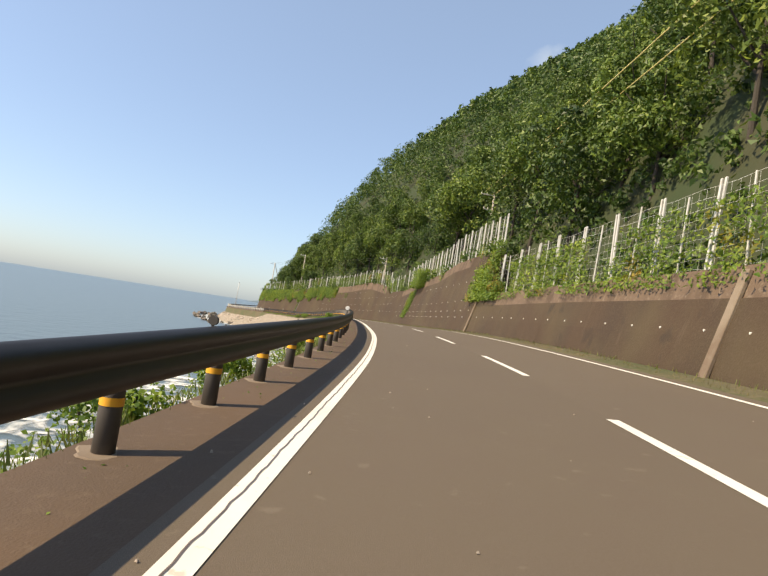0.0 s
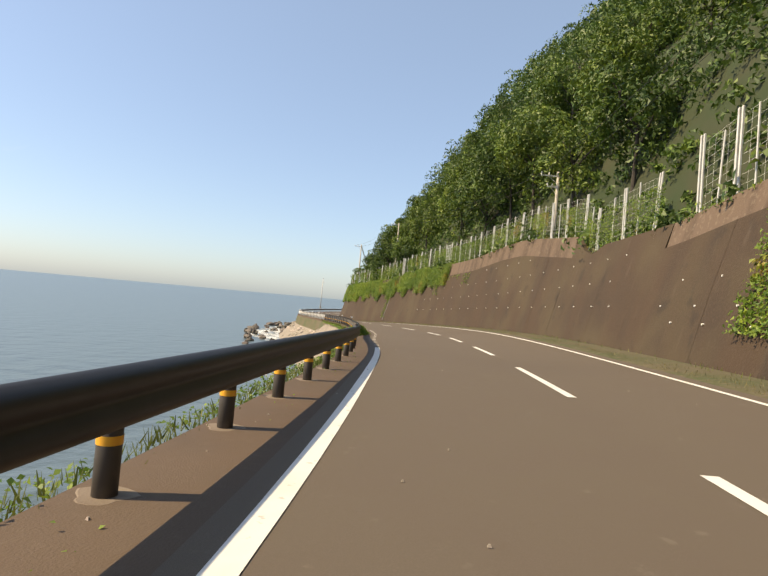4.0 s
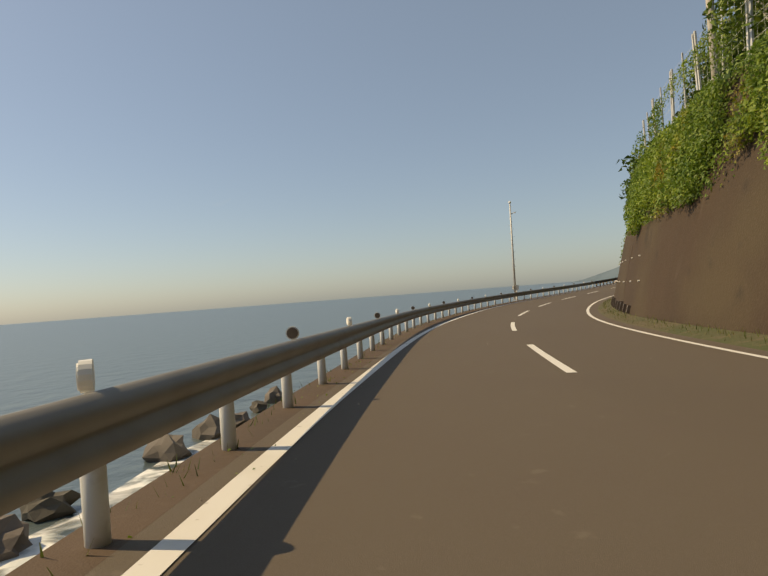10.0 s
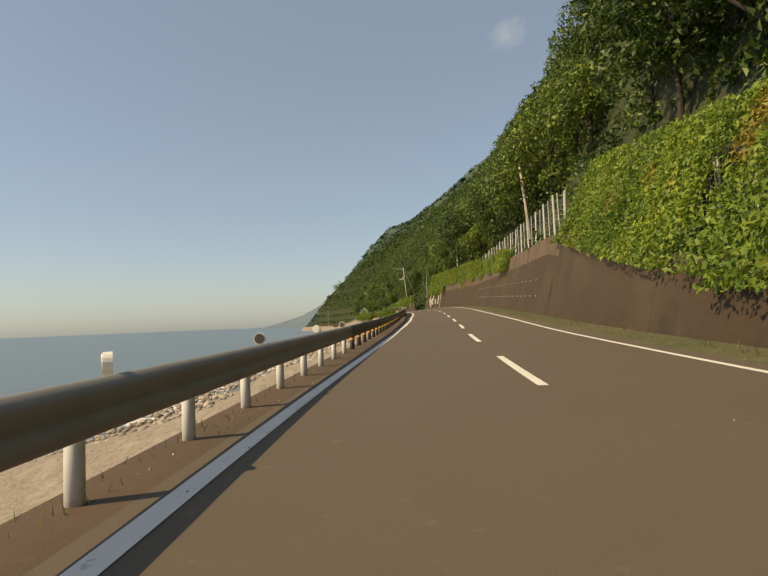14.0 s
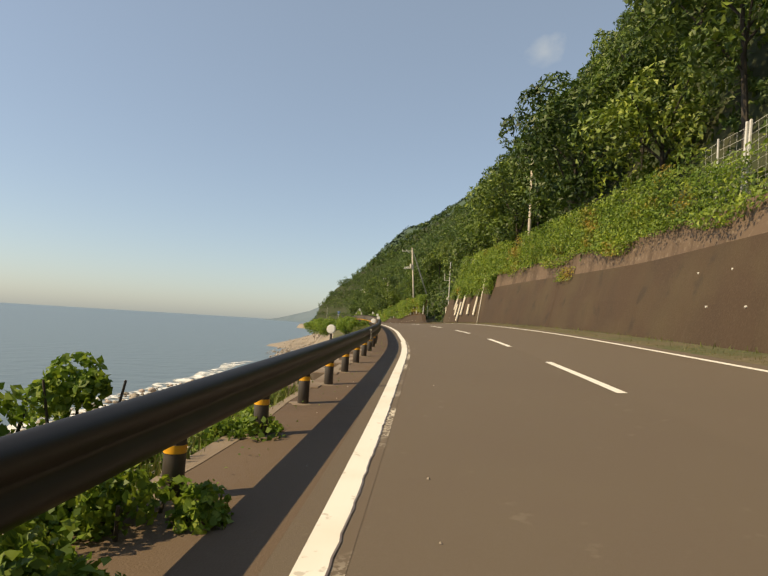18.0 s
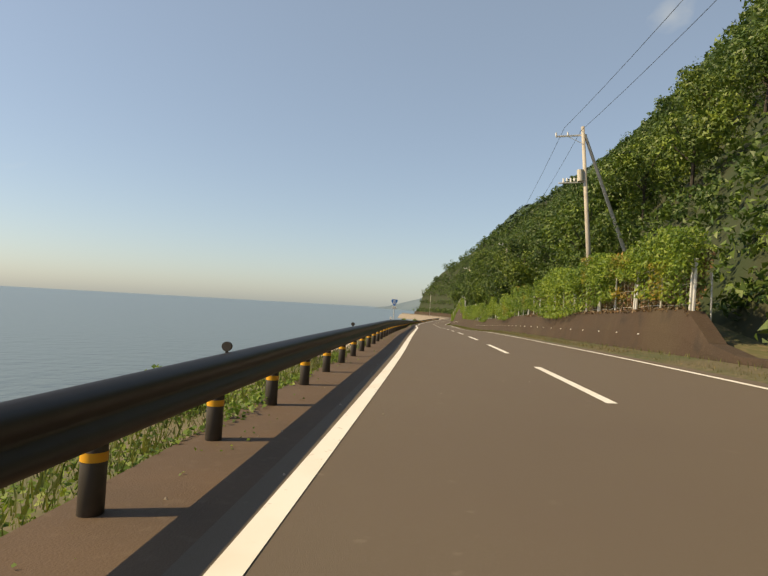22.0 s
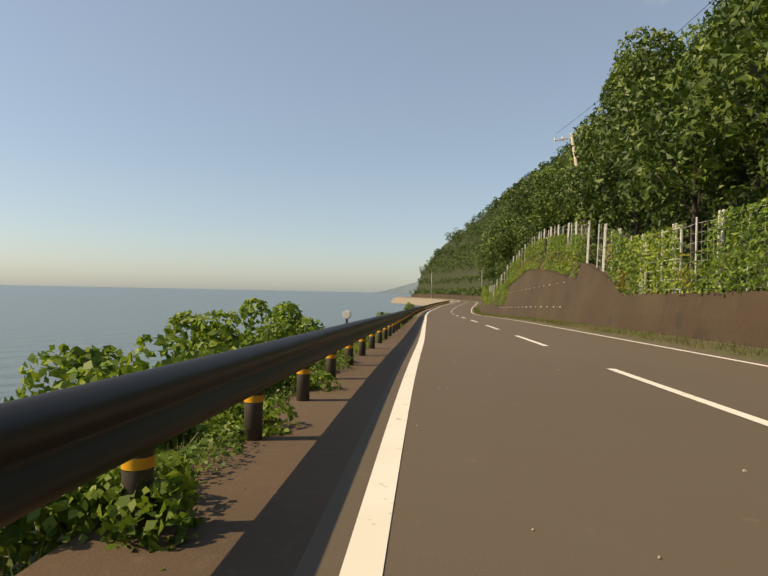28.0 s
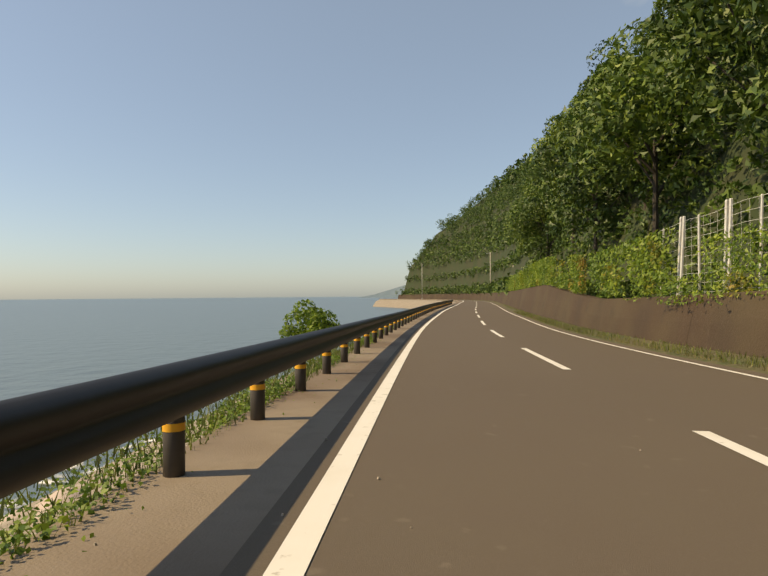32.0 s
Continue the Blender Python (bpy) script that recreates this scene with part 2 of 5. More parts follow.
BARK = material("bark", (0.05, 0.042, 0.034), 0.9, bump=0.6, bump_scale=12)
# bluish green: some distance haze is tinted into the far slope's colour
FAR1 = material("haze_tinted_wooded_slope", (0.05, 0.088, 0.058), 1.0, spots=((0.02, 6, 0.4, 0.65, (0.046, 0.08, 0.055), 0.8),))
# distance haze is put into the headland's pale blue colour
FAR2 = material("headland_haze_tint", (0.12, 0.165, 0.2), 1.0, spots=((0.02, 5, 0.4, 0.6, (0.1, 0.145, 0.18), 0.8),))
FOAM = material("sea_foam", (0.8, 0.8, 0.78), 0.8, spots=((1.5, 6, 0.45, 0.6, (0.5, 0.55, 0.55), 0.7),))
SIGN_BLUE = material("sign_blue", (0.03, 0.16, 0.5), 0.4)
SIGN_WHITE = material("sign_white", (0.8, 0.8, 0.78), 0.4)
BOXGREY = material("cabinet_paint", (0.6, 0.56, 0.48), 0.6, spots=((4, 4, 0.5, 0.7, (0.45, 0.4, 0.33), 0.5),))

water = bpy.data.materials.new("sea_water")
water.use_nodes = True
n, l = water.node_tree.nodes, water.node_tree.links
b = n["Principled BSDF"]
b.inputs["Base Color"].default_value = (0.085, 0.115, 0.122, 1)
b.inputs["Roughness"].default_value = 0.28
co = n.new("ShaderNodeTexCoord")
t1 = n.new("ShaderNodeTexNoise")
t1.inputs["Scale"].default_value, t1.inputs["Detail"].default_value = 0.35, 8
l.new(co.outputs["Object"], t1.inputs["Vector"])
bp = n.new("ShaderNodeBump")
bp.inputs["Strength"].default_value, bp.inputs["Distance"].default_value = 0.5, 0.6
l.new(t1.outputs[0], bp.inputs["Height"])
l.new(bp.outputs[0], b.inputs["Normal"])

# ---- plan: the road's centre line, from south to north: chainage, place, height ----
CENTRE = [
    (0.0, 2.07, -40.53, -0.61), (18.0, 2.34, -22.75, -0.22), (36.0, 2.51, -4.98, 0.16), (54.0, 2.69, 12.79, 0.55), (72.0, 1.54, 30.46, 0.88),
    (84.0, 0.26, 42.51, 0.99), (93.0, -1.05, 51.84, 0.99), (102.0, -2.66, 61.27, 0.93), (111.0, -4.29, 70.72, 0.81), (120.0, -6.07, 80.05, 0.65),
    (129.0, -8.12, 89.19, 0.46), (138.0, -10.48, 98.14, 0.26), (147.0, -13.51, 106.75, 0.04), (156.0, -17.19, 114.98, -0.18), (165.0, -21.10, 123.01, -0.42),
    (174.0, -25.29, 130.83, -0.68), (192.0, -33.87, 146.13, -1.22), (210.0, -42.44, 161.55, -1.68), (228.0, -49.55, 178.23, -1.90), (246.0, -53.40, 196.13, -1.87),
    (264.0, -54.29, 214.05, -1.65), (282.0, -53.94, 231.54, -1.30), (300.0, -53.23, 249.19, -0.80), (318.0, -52.78, 267.22, -0.18), (336.0, -52.61, 285.12, 0.44),
    (354.0, -53.18, 302.52, 0.96), (372.0, -55.38, 319.53, 1.30), (390.0, -58.49, 336.79, 1.40), (408.0, -62.01, 355.18, 1.25), (426.0, -65.60, 373.80, 0.92),
    (444.0, -69.13, 391.86, 0.50), (462.0, -72.61, 409.12, 0.06), (480.0, -75.93, 426.04, -0.32), (498.0, -79.18, 443.12, -0.64), (516.0, -82.51, 460.67, -0.98),
    (534.0, -85.83, 478.53, -1.38), (552.0, -88.94, 496.62, -1.79), (570.0, -91.57, 514.67, -2.04), (588.0, -93.51, 532.57, -2.05), (606.0, -95.20, 550.49, -2.05),
    (650.0, -98.75, 594.35, -2.05), (700.0, -103.82, 644.08, -2.05), (750.0, -115.63, 692.60, -2.05), (800.0, -135.75, 738.30, -2.05), (843.5, -159.26, 774.90, -2.05),
]
SEA = -5.8


def spline(points, n=36):
    p = np.array(points, float)
    out = []
    for i in range(len(p) - 1):
        a, b, c, d = p[max(i - 1, 0)], p[i], p[i + 1], p[min(i + 2, len(p) - 1)]
        for k in range(n):
            s = k / n
            out.append(0.5 * (2 * b + (c - a) * s + (2 * a - 5 * b + 4 * c - d) * s ** 2 + (3 * b - a - 3 * c + d) * s ** 3))
    return np.array(out + [p[-1]])


ROUTE = spline(CENTRE)
ARC, LINE, RISE = ROUTE[:, 0], ROUTE[:, 1:3], ROUTE[:, 3]
TAN = np.gradient(LINE, axis=0)
TAN /= np.linalg.norm(TAN, axis=1, keepdims=True)
END = float(ARC[-1])


def table(rows, soft=0.0):
    """Values along the road; soft: metres over which the corners are rounded."""
    a = np.array(rows, float)
    if not soft:
        return lambda s: np.interp(s, a[:, 0], a[:, 1])
    g = np.arange(-4 * soft, 900 + 4 * soft, 1.0)
    k = np.exp(-0.5 * (np.arange(-3 * soft, 3 * soft + 1) / soft) ** 2)
    v = np.convolve(np.pad(np.interp(g, a[:, 0], a[:, 1]), len(k) // 2, mode="edge"), k / k.sum(), "valid")
    return lambda s: np.interp(s, g[:len(v)], v)


# the road leans into its bends
BANK = table([(0, .09), (66, .09), (72, .08), (80, .065), (90, .04), (100, .025), (108, .03), (118, .06), (130, .12), (140, .145), (150, .14), (157, .11), (166, .09), (175, .07), (180, .045), (192, .01), (200, -.03), (208, -.045), (220, -.03), (240, -.03), (258, -.045), (266, 0), (285, .02), (300, .055), (315, .07), (330, .095), (345, .1), (358, .105), (372, .105), (380, .075), (390, .045), (404, .03), (412, .012), (425, .015), (440, .02), (455, -.01), (470, -.02), (482, .005), (520, .01), (540, -.015), (560, -.05), (900, -.05)], 4)


def GRADE(s):
    """Height of the road's centre line."""
    return np.interp(s, ARC, RISE)


def lean(s, u):
    """Height that the bank adds u metres from the centre line."""
    return BANK(s) * (np.clip(u, 0, 3.6) + 0.5 * np.clip(u, -6, 0))


def at(s, u, z=0.0, bank=True):
    """World place at s metres along the centre line, u metres to its right, z above the road. Arrays are welcome."""
    s, u, z = np.broadcast_arrays(np.asarray(s, float), np.asarray(u, float), np.asarray(z, float))
    x, y = np.interp(s, ARC, LINE[:, 0]), np.interp(s, ARC, LINE[:, 1])
    tx, ty = np.interp(s, ARC, TAN[:, 0]), np.interp(s, ARC, TAN[:, 1])
    q = np.hypot(tx, ty)
    tx, ty = tx / q, ty / q
    lift = lean(s, u) + GRADE(s) if bank else 0
    return np.stack([x + u * ty, y - u * tx, z + lift], -1)


def heading(s):
    return math.degrees(math.atan2(-np.interp(s, ARC, TAN[:, 0]), np.interp(s, ARC, TAN[:, 1])))


def post_pose(s, u, z=0.0, turn=0.0):
    x, y, zz = at(s, u, z)
    return pose(x, y, zz, 0, 0, heading(s) + turn)


# ---- mesh helpers ----
def mesh_from(name, verts, faces, mat, smooth=False):
    me = bpy.data.meshes.new(name)
    me.from_pydata([tuple(v) for v in verts], [], [tuple(f) for f in faces])
    me.materials.append(mat)
    if smooth:
        me.polygons.foreach_set("use_smooth", np.ones(len(me.polygons), bool))
    me.update()
    return me


def quads_mesh(name, corners, mat):
    """corners: (n, 4, 3) or (n, 3, 3) array; one loose face each."""
    q, e = corners.shape[:2]
    me = bpy.data.meshes.new(name)
    me.vertices.add(q * e)
    me.vertices.foreach_set("co", np.ascontiguousarray(corners, dtype=np.float32).ravel())
    me.loops.add(q * e)
    me.loops.foreach_set("vertex_index", np.arange(q * e, dtype=np.int32))
    me.polygons.add(q)
    me.polygons.foreach_set("loop_start", np.arange(0, q * e, e, dtype=np.int32))
    me.polygons.foreach_set("loop_total", np.full(q, e, dtype=np.int32))
    me.materials.append(mat)
    me.update(calc_edges=True)
    return me


def child(name, me, parent, label="", m=None):
    ob = new(name, me)
    ob.parent = parent
    if m is not None:
        ob.matrix_basis = m
    if label:
        ob["label"] = label
    return ob


def part(name, bm, mat, parent, label="", m=None, smooth=False):
    me = bpy.data.meshes.new(name)
    bm.to_mesh(me)
    bm.free()
    me.materials.append(mat)
    if smooth:
        me.polygons.foreach_set("use_smooth", np.ones(len(me.polygons), bool))
    return child(name, me, parent, label, m)


def ribbon(s, us, zs, bank=True):
    """Sweep a section along the road: us and zs have a row for each s (or one row for all)."""
    s = np.asarray(s, float)
    us, zs = np.atleast_2d(us), np.atleast_2d(zs)
    k = us.shape[1]
    us, zs = np.broadcast_to(us, (len(s), k)), np.broadcast_to(zs, (len(s), k))
    v = at(s[:, None], us, zs, bank).reshape(-1, 3)
    f = [(i * k + j, i * k + j + 1, (i + 1) * k + j + 1, (i + 1) * k + j) for i in range(len(s) - 1) for j in range(k - 1)]
    return v, f


def strip(name, s, us, zs, mat, label, category, kind="structure", bank=True, smooth=False):
    v, f = ribbon(s, us, zs, bank)
    return tagged(new(name, mesh_from(name, v, f, mat, smooth)), label, category, kind=kind)


def box(bm, size, centre=(0, 0, 0), bevel=0.0):
    r = bmesh.ops.create_cube(bm, size=1, matrix=Matrix.LocRotScale(centre, None, size))
    if bevel:
        es = list({e for v in r["verts"] for e in v.link_edges})
        bmesh.ops.bevel(bm, geom=es, offset=bevel, segments=1, affect="EDGES")


def tube(bm, a, b, r1, r2=None, seg=10):
    a, b = Vector(a), Vector(b)
    d = b - a
    m = Matrix.Translation((a + b) / 2) @ d.to_track_quat("Z", "Y").to_matrix().to_4x4()
    bmesh.ops.create_cone(bm, cap_ends=True, segments=seg, radius1=r1, radius2=r1 if r2 is None else r2, depth=d.length, matrix=m)


# ---- road ----
SS = np.arange(0, END, 1.5)
RAIL_U = table([(0, -4.31), (44.5, -4.31), (50, -4.33), (61, -4.2), (67, -4.18), (85.4, -4.3), (88.7, -4.23), (98.8, -4.1), (103.6, -3.98), (118, -4.3), (132, -5.5), (148, -5.5), (151.6, -5.25), (155.1, -4.85), (161.9, -4.62), (165.7, -4.46), (174.9, -4.2), (178.7, -3.98), (189, -3.58), (194.4, -3.48), (205.3, -3.4), (210.3, -3.48), (226, -3.862), (229.2, -3.98), (233.7, -4.056), (234, -4.067), (241, -4.221), (242.3, -4.236), (247.3, -4.08), (250, -3.927), (251.7, -3.85), (258, -3.7), (262, -3.72), (286, -3.94), (289.3, -4.011), (293, -4.067), (294, -4.103), (301, -4.268), (304.5, -4.328), (310, -4.273), (312, -4.31), (320.7, -4.53), (335.6, -4.39), (341.5, -4.31), (344, -4.389), (350, -4.67), (352, -4.691), (362, -4.646), (372.3, -4.471), (374, -4.448), (382.4, -4.44), (387.7, -4.28), (398, -4.25), (403, -4.17), (411, -4.25), (431.6, -4.28), (445, -4.28), (470, -4.504), (471.8, -4.538), (477, -4.52), (478, -4.528), (485, -4.512), (490.3, -4.458), (493.8, -4.35), (495, -4.327), (516.6, -4.1), (530.8, -4.06), (547, -4.05), (900, -4.05)], 3)
LEFT_U = table([(0, -3.33), (48, -3.33), (58, -3.2), (61, -3.12), (65, -3.1), (73, -3.22), (83, -3.34), (87, -3.27), (97.5, -3.17), (99.4, -3.08), (106, -3.1), (118, -3.6), (131.9, -4.43), (134, -4.37), (148.6, -3.95), (151.7, -3.82), (160.4, -3.56), (163, -3.5), (173, -3.27), (177, -3.22), (188.7, -3.1), (193, -3.07), (205, -3.04), (209.7, -3.0), (226, -3.0), (228.6, -3.032), (233.6, -3.095), (234, -3.114), (241, -3.36), (246.3, -3.301), (250, -3.201), (251.3, -3.18), (256.5, -3.12), (263, -3.17), (286, -3.161), (290, -3.21), (294, -3.274), (301, -3.298), (304.4, -3.288), (309, -3.279), (312, -3.291), (319.8, -3.37), (325, -3.34), (335.3, -3.38), (340, -3.31), (344, -3.388), (350.2, -3.603), (352, -3.619), (355, -3.6), (362, -3.539), (366.4, -3.445), (371.4, -3.373), (374, -3.357), (381.8, -3.41), (386.5, -3.38), (397.3, -3.2), (402.9, -3.14), (415, -3.15), (440.7, -3.14), (445.4, -3.12), (470, -3.423), (472.2, -3.472), (477, -3.47), (478, -3.475), (485, -3.442), (489.5, -3.384), (494, -3.288), (495, -3.272), (514, -3.13), (518.6, -3.08), (530, -3.06), (548, -3.0), (900, -3.0)], 2)
strip("road", SS, np.stack([LEFT_U(SS) - 0.3, SS * 0 - 1.6, SS * 0, SS * 0 + 3.6, SS * 0 + 3.7], 1), [[0, 0, 0, 0, 0]], ASPHALT, "brown-grey asphalt coast road with worn surface", "road")


def painted(name, s0, s1, u, width, mat, label, step=1.0):
    s = np.linspace(s0, s1, max(2, int((s1 - s0) / step) + 1))
    uu = u(s) if callable(u) else np.full(len(s), u)
    us = np.stack([uu - width / 2, uu + width / 2], 1)
    return strip(name, s, us, [[0.010, 0.010]] if mat is LENS else [[0.0025, 0.0025]] if mat is WORN else [[0.006, 0.006]], mat, label, "road marking")


painted("edge_line", 0, 122, LEFT_U, 0.165, PAINT, "white painted edge line with worn patches")
painted("edge_line", 122, 172, LEFT_U, 0.17, WORN, "heavily worn white edge line on asphalt")
painted("edge_line", 172, 292, LEFT_U, 0.17, PAINT, "white painted edge line with worn patches")
painted("edge_line", 292, 346, lambda s: LEFT_U(s) - 0.035, 0.165, PAINT, "broad white edge line with a crack along it")
painted("edge_line", 292, 346, lambda s: LEFT_U(s) + 0.095, 0.075, WORN, "crumbling outer strip of the white edge line")
painted("edge_line", 346, END, LEFT_U, 0.165, PAINT, "white painted edge line beside the shoulder")
painted("line_crack", 38, 96, lambda s: LEFT_U(s) - 0.02 + 0.004 * np.sin(s * 3.3) + 0.004 * np.sin(s * 11.7) + 0.004 * np.sin(s * 23), 0.011, LENS, "thin dark crack in the edge line", 0.1)
painted("line_crack", 293, 346, lambda s: LEFT_U(s) + 0.052 + 0.004 * np.sin(s * 4.1) + 0.004 * np.sin(s * 13.7) + 0.004 * np.sin(s * 24), 0.012, LENS, "thin dark crack in the edge line", 0.1)
painted("edge_line", 0, END, 3.2, 0.14, PAINT, "white painted edge line beside the gutter")
# centre dashes: five metres of paint, five of gap; anchors tie the count to the places along the road
DASH = [(4.1, 0), (53.1, 5), (74.3, 7), (84.2, 8), (139.4, 14), (149.7, 15), (159.8, 16), (200.6, 20), (231, 23), (260.1, 26), (302.1, 30), (312.3, 31), (354.5, 35), (385.3, 38), (413.2, 41), (442, 44), (494.2, 49), (523.6, 52), (553.5, 55), (833, 83)]
for k in range(0, 83):
    s0 = np.interp(k, [b for a, b in DASH], [a for a, b in DASH])
    tagged(painted("centre_dash", s0, s0 + 5, 0.0, 0.15, PAINT, "white painted centre line dash"), group="centre line dashes")

# ---- wall ----
WALL_U = table([(0, 5.0), (86, 4.9), (111, 5.3), (126, 5.7), (150, 5.5), (170, 5.3), (189, 5.4), (201, 4.9), (214, 4.4), (237, 4.4), (262, 4.2), (300, 5.1), (340, 5.3), (365, 5.5), (390, 5.6), (410, 5.0), (435, 4.8), (450, 5.1), (505, 5.0), (535, 5.2), (560, 4.6), (900, 4.6)], 5)
WALL_Z = table([(0, 3.1), (80, 3.1), (83.5, 3.2), (84.5, 6.7), (92, 7.1), (98, 7.1), (104, 6.3), (110, 6.2), (119, 5.7), (124, 5.2), (132, 5.2), (133.5, 4.6), (136, 6.2), (146, 7.4), (150, 7.4), (157, 7.0), (163, 7.0), (170, 7.1), (180, 7.2), (187, 6.9), (200, 6.9), (241, 6.8), (250, 6.2), (262, 5.6), (265, 5.4), (266, 1.2), (279, 2.2), (298, 4.8), (302, 5.25), (320, 5.0), (335, 4.7), (349, 4.4), (363, 4.5), (375, 4.55), (386, 4.8), (392.449, 5.2), (392.451, 0.3), (402.5, 0.3), (405, 1.65), (415, 1.6), (443, 1.5), (458, 1.5), (475, 1.4), (495, 1.55), (505, 1.6), (507, 2.3), (513, 3.5), (521, 4.5), (530, 5.25), (535, 5.4), (538, 4.9), (544, 4.2), (547, 3.5), (550, 2.5), (556, 1.6), (571, 1.5), (590, 2.5), (620, 2.3), (900, 2.3)])
SLOPE = 0.28
wall = tagged(new("wall_hillside"), "sloping weathered brown concrete retaining wall along the hillside", "wall", kind="structure")
PARAPETS = [(40, 83.5, 0.9), (93, 124.5, 1.0), (136, 166, 1.3), (298, 376, 1.25)]
cuts = sorted(set([0, 83.5, 85.2, 124.5, 126, 93, 136, 166, 265, 266, 298, 376, 392.45, 403] + list(range(10, int(END), 10))))
cuts = [c for i, c in enumerate(cuts) if i == 0 or c - cuts[i - 1] > 0.9 or c in (266,)]
for a, b in zip(cuts[:-1], cuts[1:]):
    s = np.linspace(a + 0.004, b - 0.004, max(2, int((b - a) / 1.5) + 1))
    top, foot = WALL_Z(s), WALL_U(s)
    crown = max([h for p, q, h in PARAPETS if p <= (a + b) / 2 <= q], default=0.0)
    crowned, cut = crown > 0, top - crown
    proud = random.uniform(-0.004, 0.004)
    us = np.stack([foot + proud, foot + proud + SLOPE * cut * 0.5, foot + proud + SLOPE * cut, foot + SLOPE * cut + 0.5, foot + SLOPE * cut + 0.5], 1)
    zs = np.stack([cut * 0 - 0.3, cut * 0.5, cut, cut, cut - 2.5], 1)
    v, f = ribbon(s, us, zs)
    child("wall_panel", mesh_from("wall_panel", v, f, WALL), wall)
    if crowned:
        us = np.stack([foot + SLOPE * cut + 0.05, foot + SLOPE * cut + 0.06, foot + SLOPE * cut + 0.3, foot + SLOPE * cut + 0.45, foot + SLOPE * cut + 0.45], 1)
        zs = np.stack([cut - 0.01, cut + 0.02, top, top, top - 2.0], 1)
        v, f = ribbon(s, us, zs)
        child("parapet_panel", mesh_from("parapet_panel", v, f, PARAPET), wall, "paler stained concrete parapet")
# white drain pipes that stick out of the wall
bm = bmesh.new()
tube(bm, (0.12, 0, 0), (-0.03, 0, -0.01), 0.03, seg=8)
weep = bpy.data.meshes.new("drain_stub")
bm.to_mesh(weep)
bm.free()
weep.materials.append(WHITE)
for a, b, rows in ((46, 84, (1.33, 2.2)), (86, 124, (1.33, 1.9, 2.82, 4.6)), (128, 172, (1.9, 3.1, 4.3, 5.5)), (226, 264, (1.4, 2.4, 3.8)), (303, 345, (1.28, 2.4)), (408, 470, (0.7,)), (516, 546, (1.0, 2.6))):
    for i, zz in enumerate(rows):
        for sp in np.arange(a + 1.1 * (i % 2), b, 2.1 if len(rows) < 3 else 2.4):
            sp += random.uniform(-0.2, 0.2)
            if zz < WALL_Z(sp) - (1.6 if any(p <= sp <= q for p, q, _ in PARAPETS) else 0.3):
                child("drain_stub", weep, wall, "", post_pose(sp, WALL_U(sp) + SLOPE * zz, zz))
# pale lime streaks running down the face
LIME = material("lime_deposit", (0.3, 0.24, 0.18), 0.9)
nodes, links = LIME.node_tree.nodes, LIME.node_tree.links
where = nodes.new("ShaderNodeTexCoord")
patchy = nodes.new("ShaderNodeTexNoise")
patchy.inputs["Scale"].default_value, patchy.inputs["Detail"].default_value = 3.5, 7
ragged = nodes.new("ShaderNodeMapRange")
ragged.inputs[1].default_value, ragged.inputs[2].default_value, ragged.inputs[4].default_value = 0.42, 0.62, 0.75
links.new(where.outputs["Object"], patchy.inputs["Vector"])
links.new(patchy.outputs[0], ragged.inputs[0])
links.new(ragged.outputs[0], nodes["Principled BSDF"].inputs["Alpha"])
for sa, za, sb, zb, w in ((110.2, 3.6, 111.7, 0.5, 0.2), (102.9, 4.5, 103.2, 1.9, 0.14), (107.4, 2.7, 107.5, 1.3, 0.08), (88.2, 5.6, 88.6, 1.6, 0.16), (316.0, 3.5, 316.2, 2.5, 0.1), (311.3, 3.5, 311.5, 2.3, 0.12)):
    q = np.linspace(0, 1, 9)
    s, z = sa + (sb - sa) * q + 0.04 * np.sin(q * 9), za + (zb - za) * q
    half = w * (0.3 + 0.7 * np.sin(np.pi * np.clip(q * 0.9 + 0.08, 0, 1)))
    edge = [at(s + k * half / 2, WALL_U(s) + SLOPE * z - 0.012, z) for k in (-1, 1)]
    child("lime_streak", quads_mesh("lime_streak", np.stack([edge[0][:-1], edge[1][:-1], edge[1][1:], edge[0][1:]], 1), LIME), wall, "pale lime streak")
# solid boxes for slots at the foot of the wall, inner shade as dark colour
bm = bmesh.new()
box(bm, (0.3, 0.1, 0.32), (0.13, 0, 0.15), 0.0)
slot = bpy.data.meshes.new("weep_slot")
bm.to_mesh(slot)
bm.free()
slot.materials.append(LENS)
for sp in np.arange(227, 263, 1.25):
    child("weep_slot", slot, wall, "", post_pose(sp, WALL_U(sp) + 0.02, 0.15) @ pose(0, 0, 0, 0, math.degrees(math.atan(SLOPE)), 0) @ Matrix.Diagonal((1, 1, random.uniform(0.7, 1.5), 1)))
# pale slanting ribs on the face
bm = bmesh.new()
box(bm, (0.5, 0.34, 3.6), (0, 0, 0), 0.03)
# box just proud of the face; the recess's shade is its dark colour
part("stained_recess", bm, LENS, wall, "stained drainage slot, a dark box with the slot's shade as colour", post_pose(186.6, WALL_U(186.6) + SLOPE * 2.2 + 0.25, 2.2) @ pose(0, 0, 0, 0, math.degrees(math.atan(SLOPE)), 0))
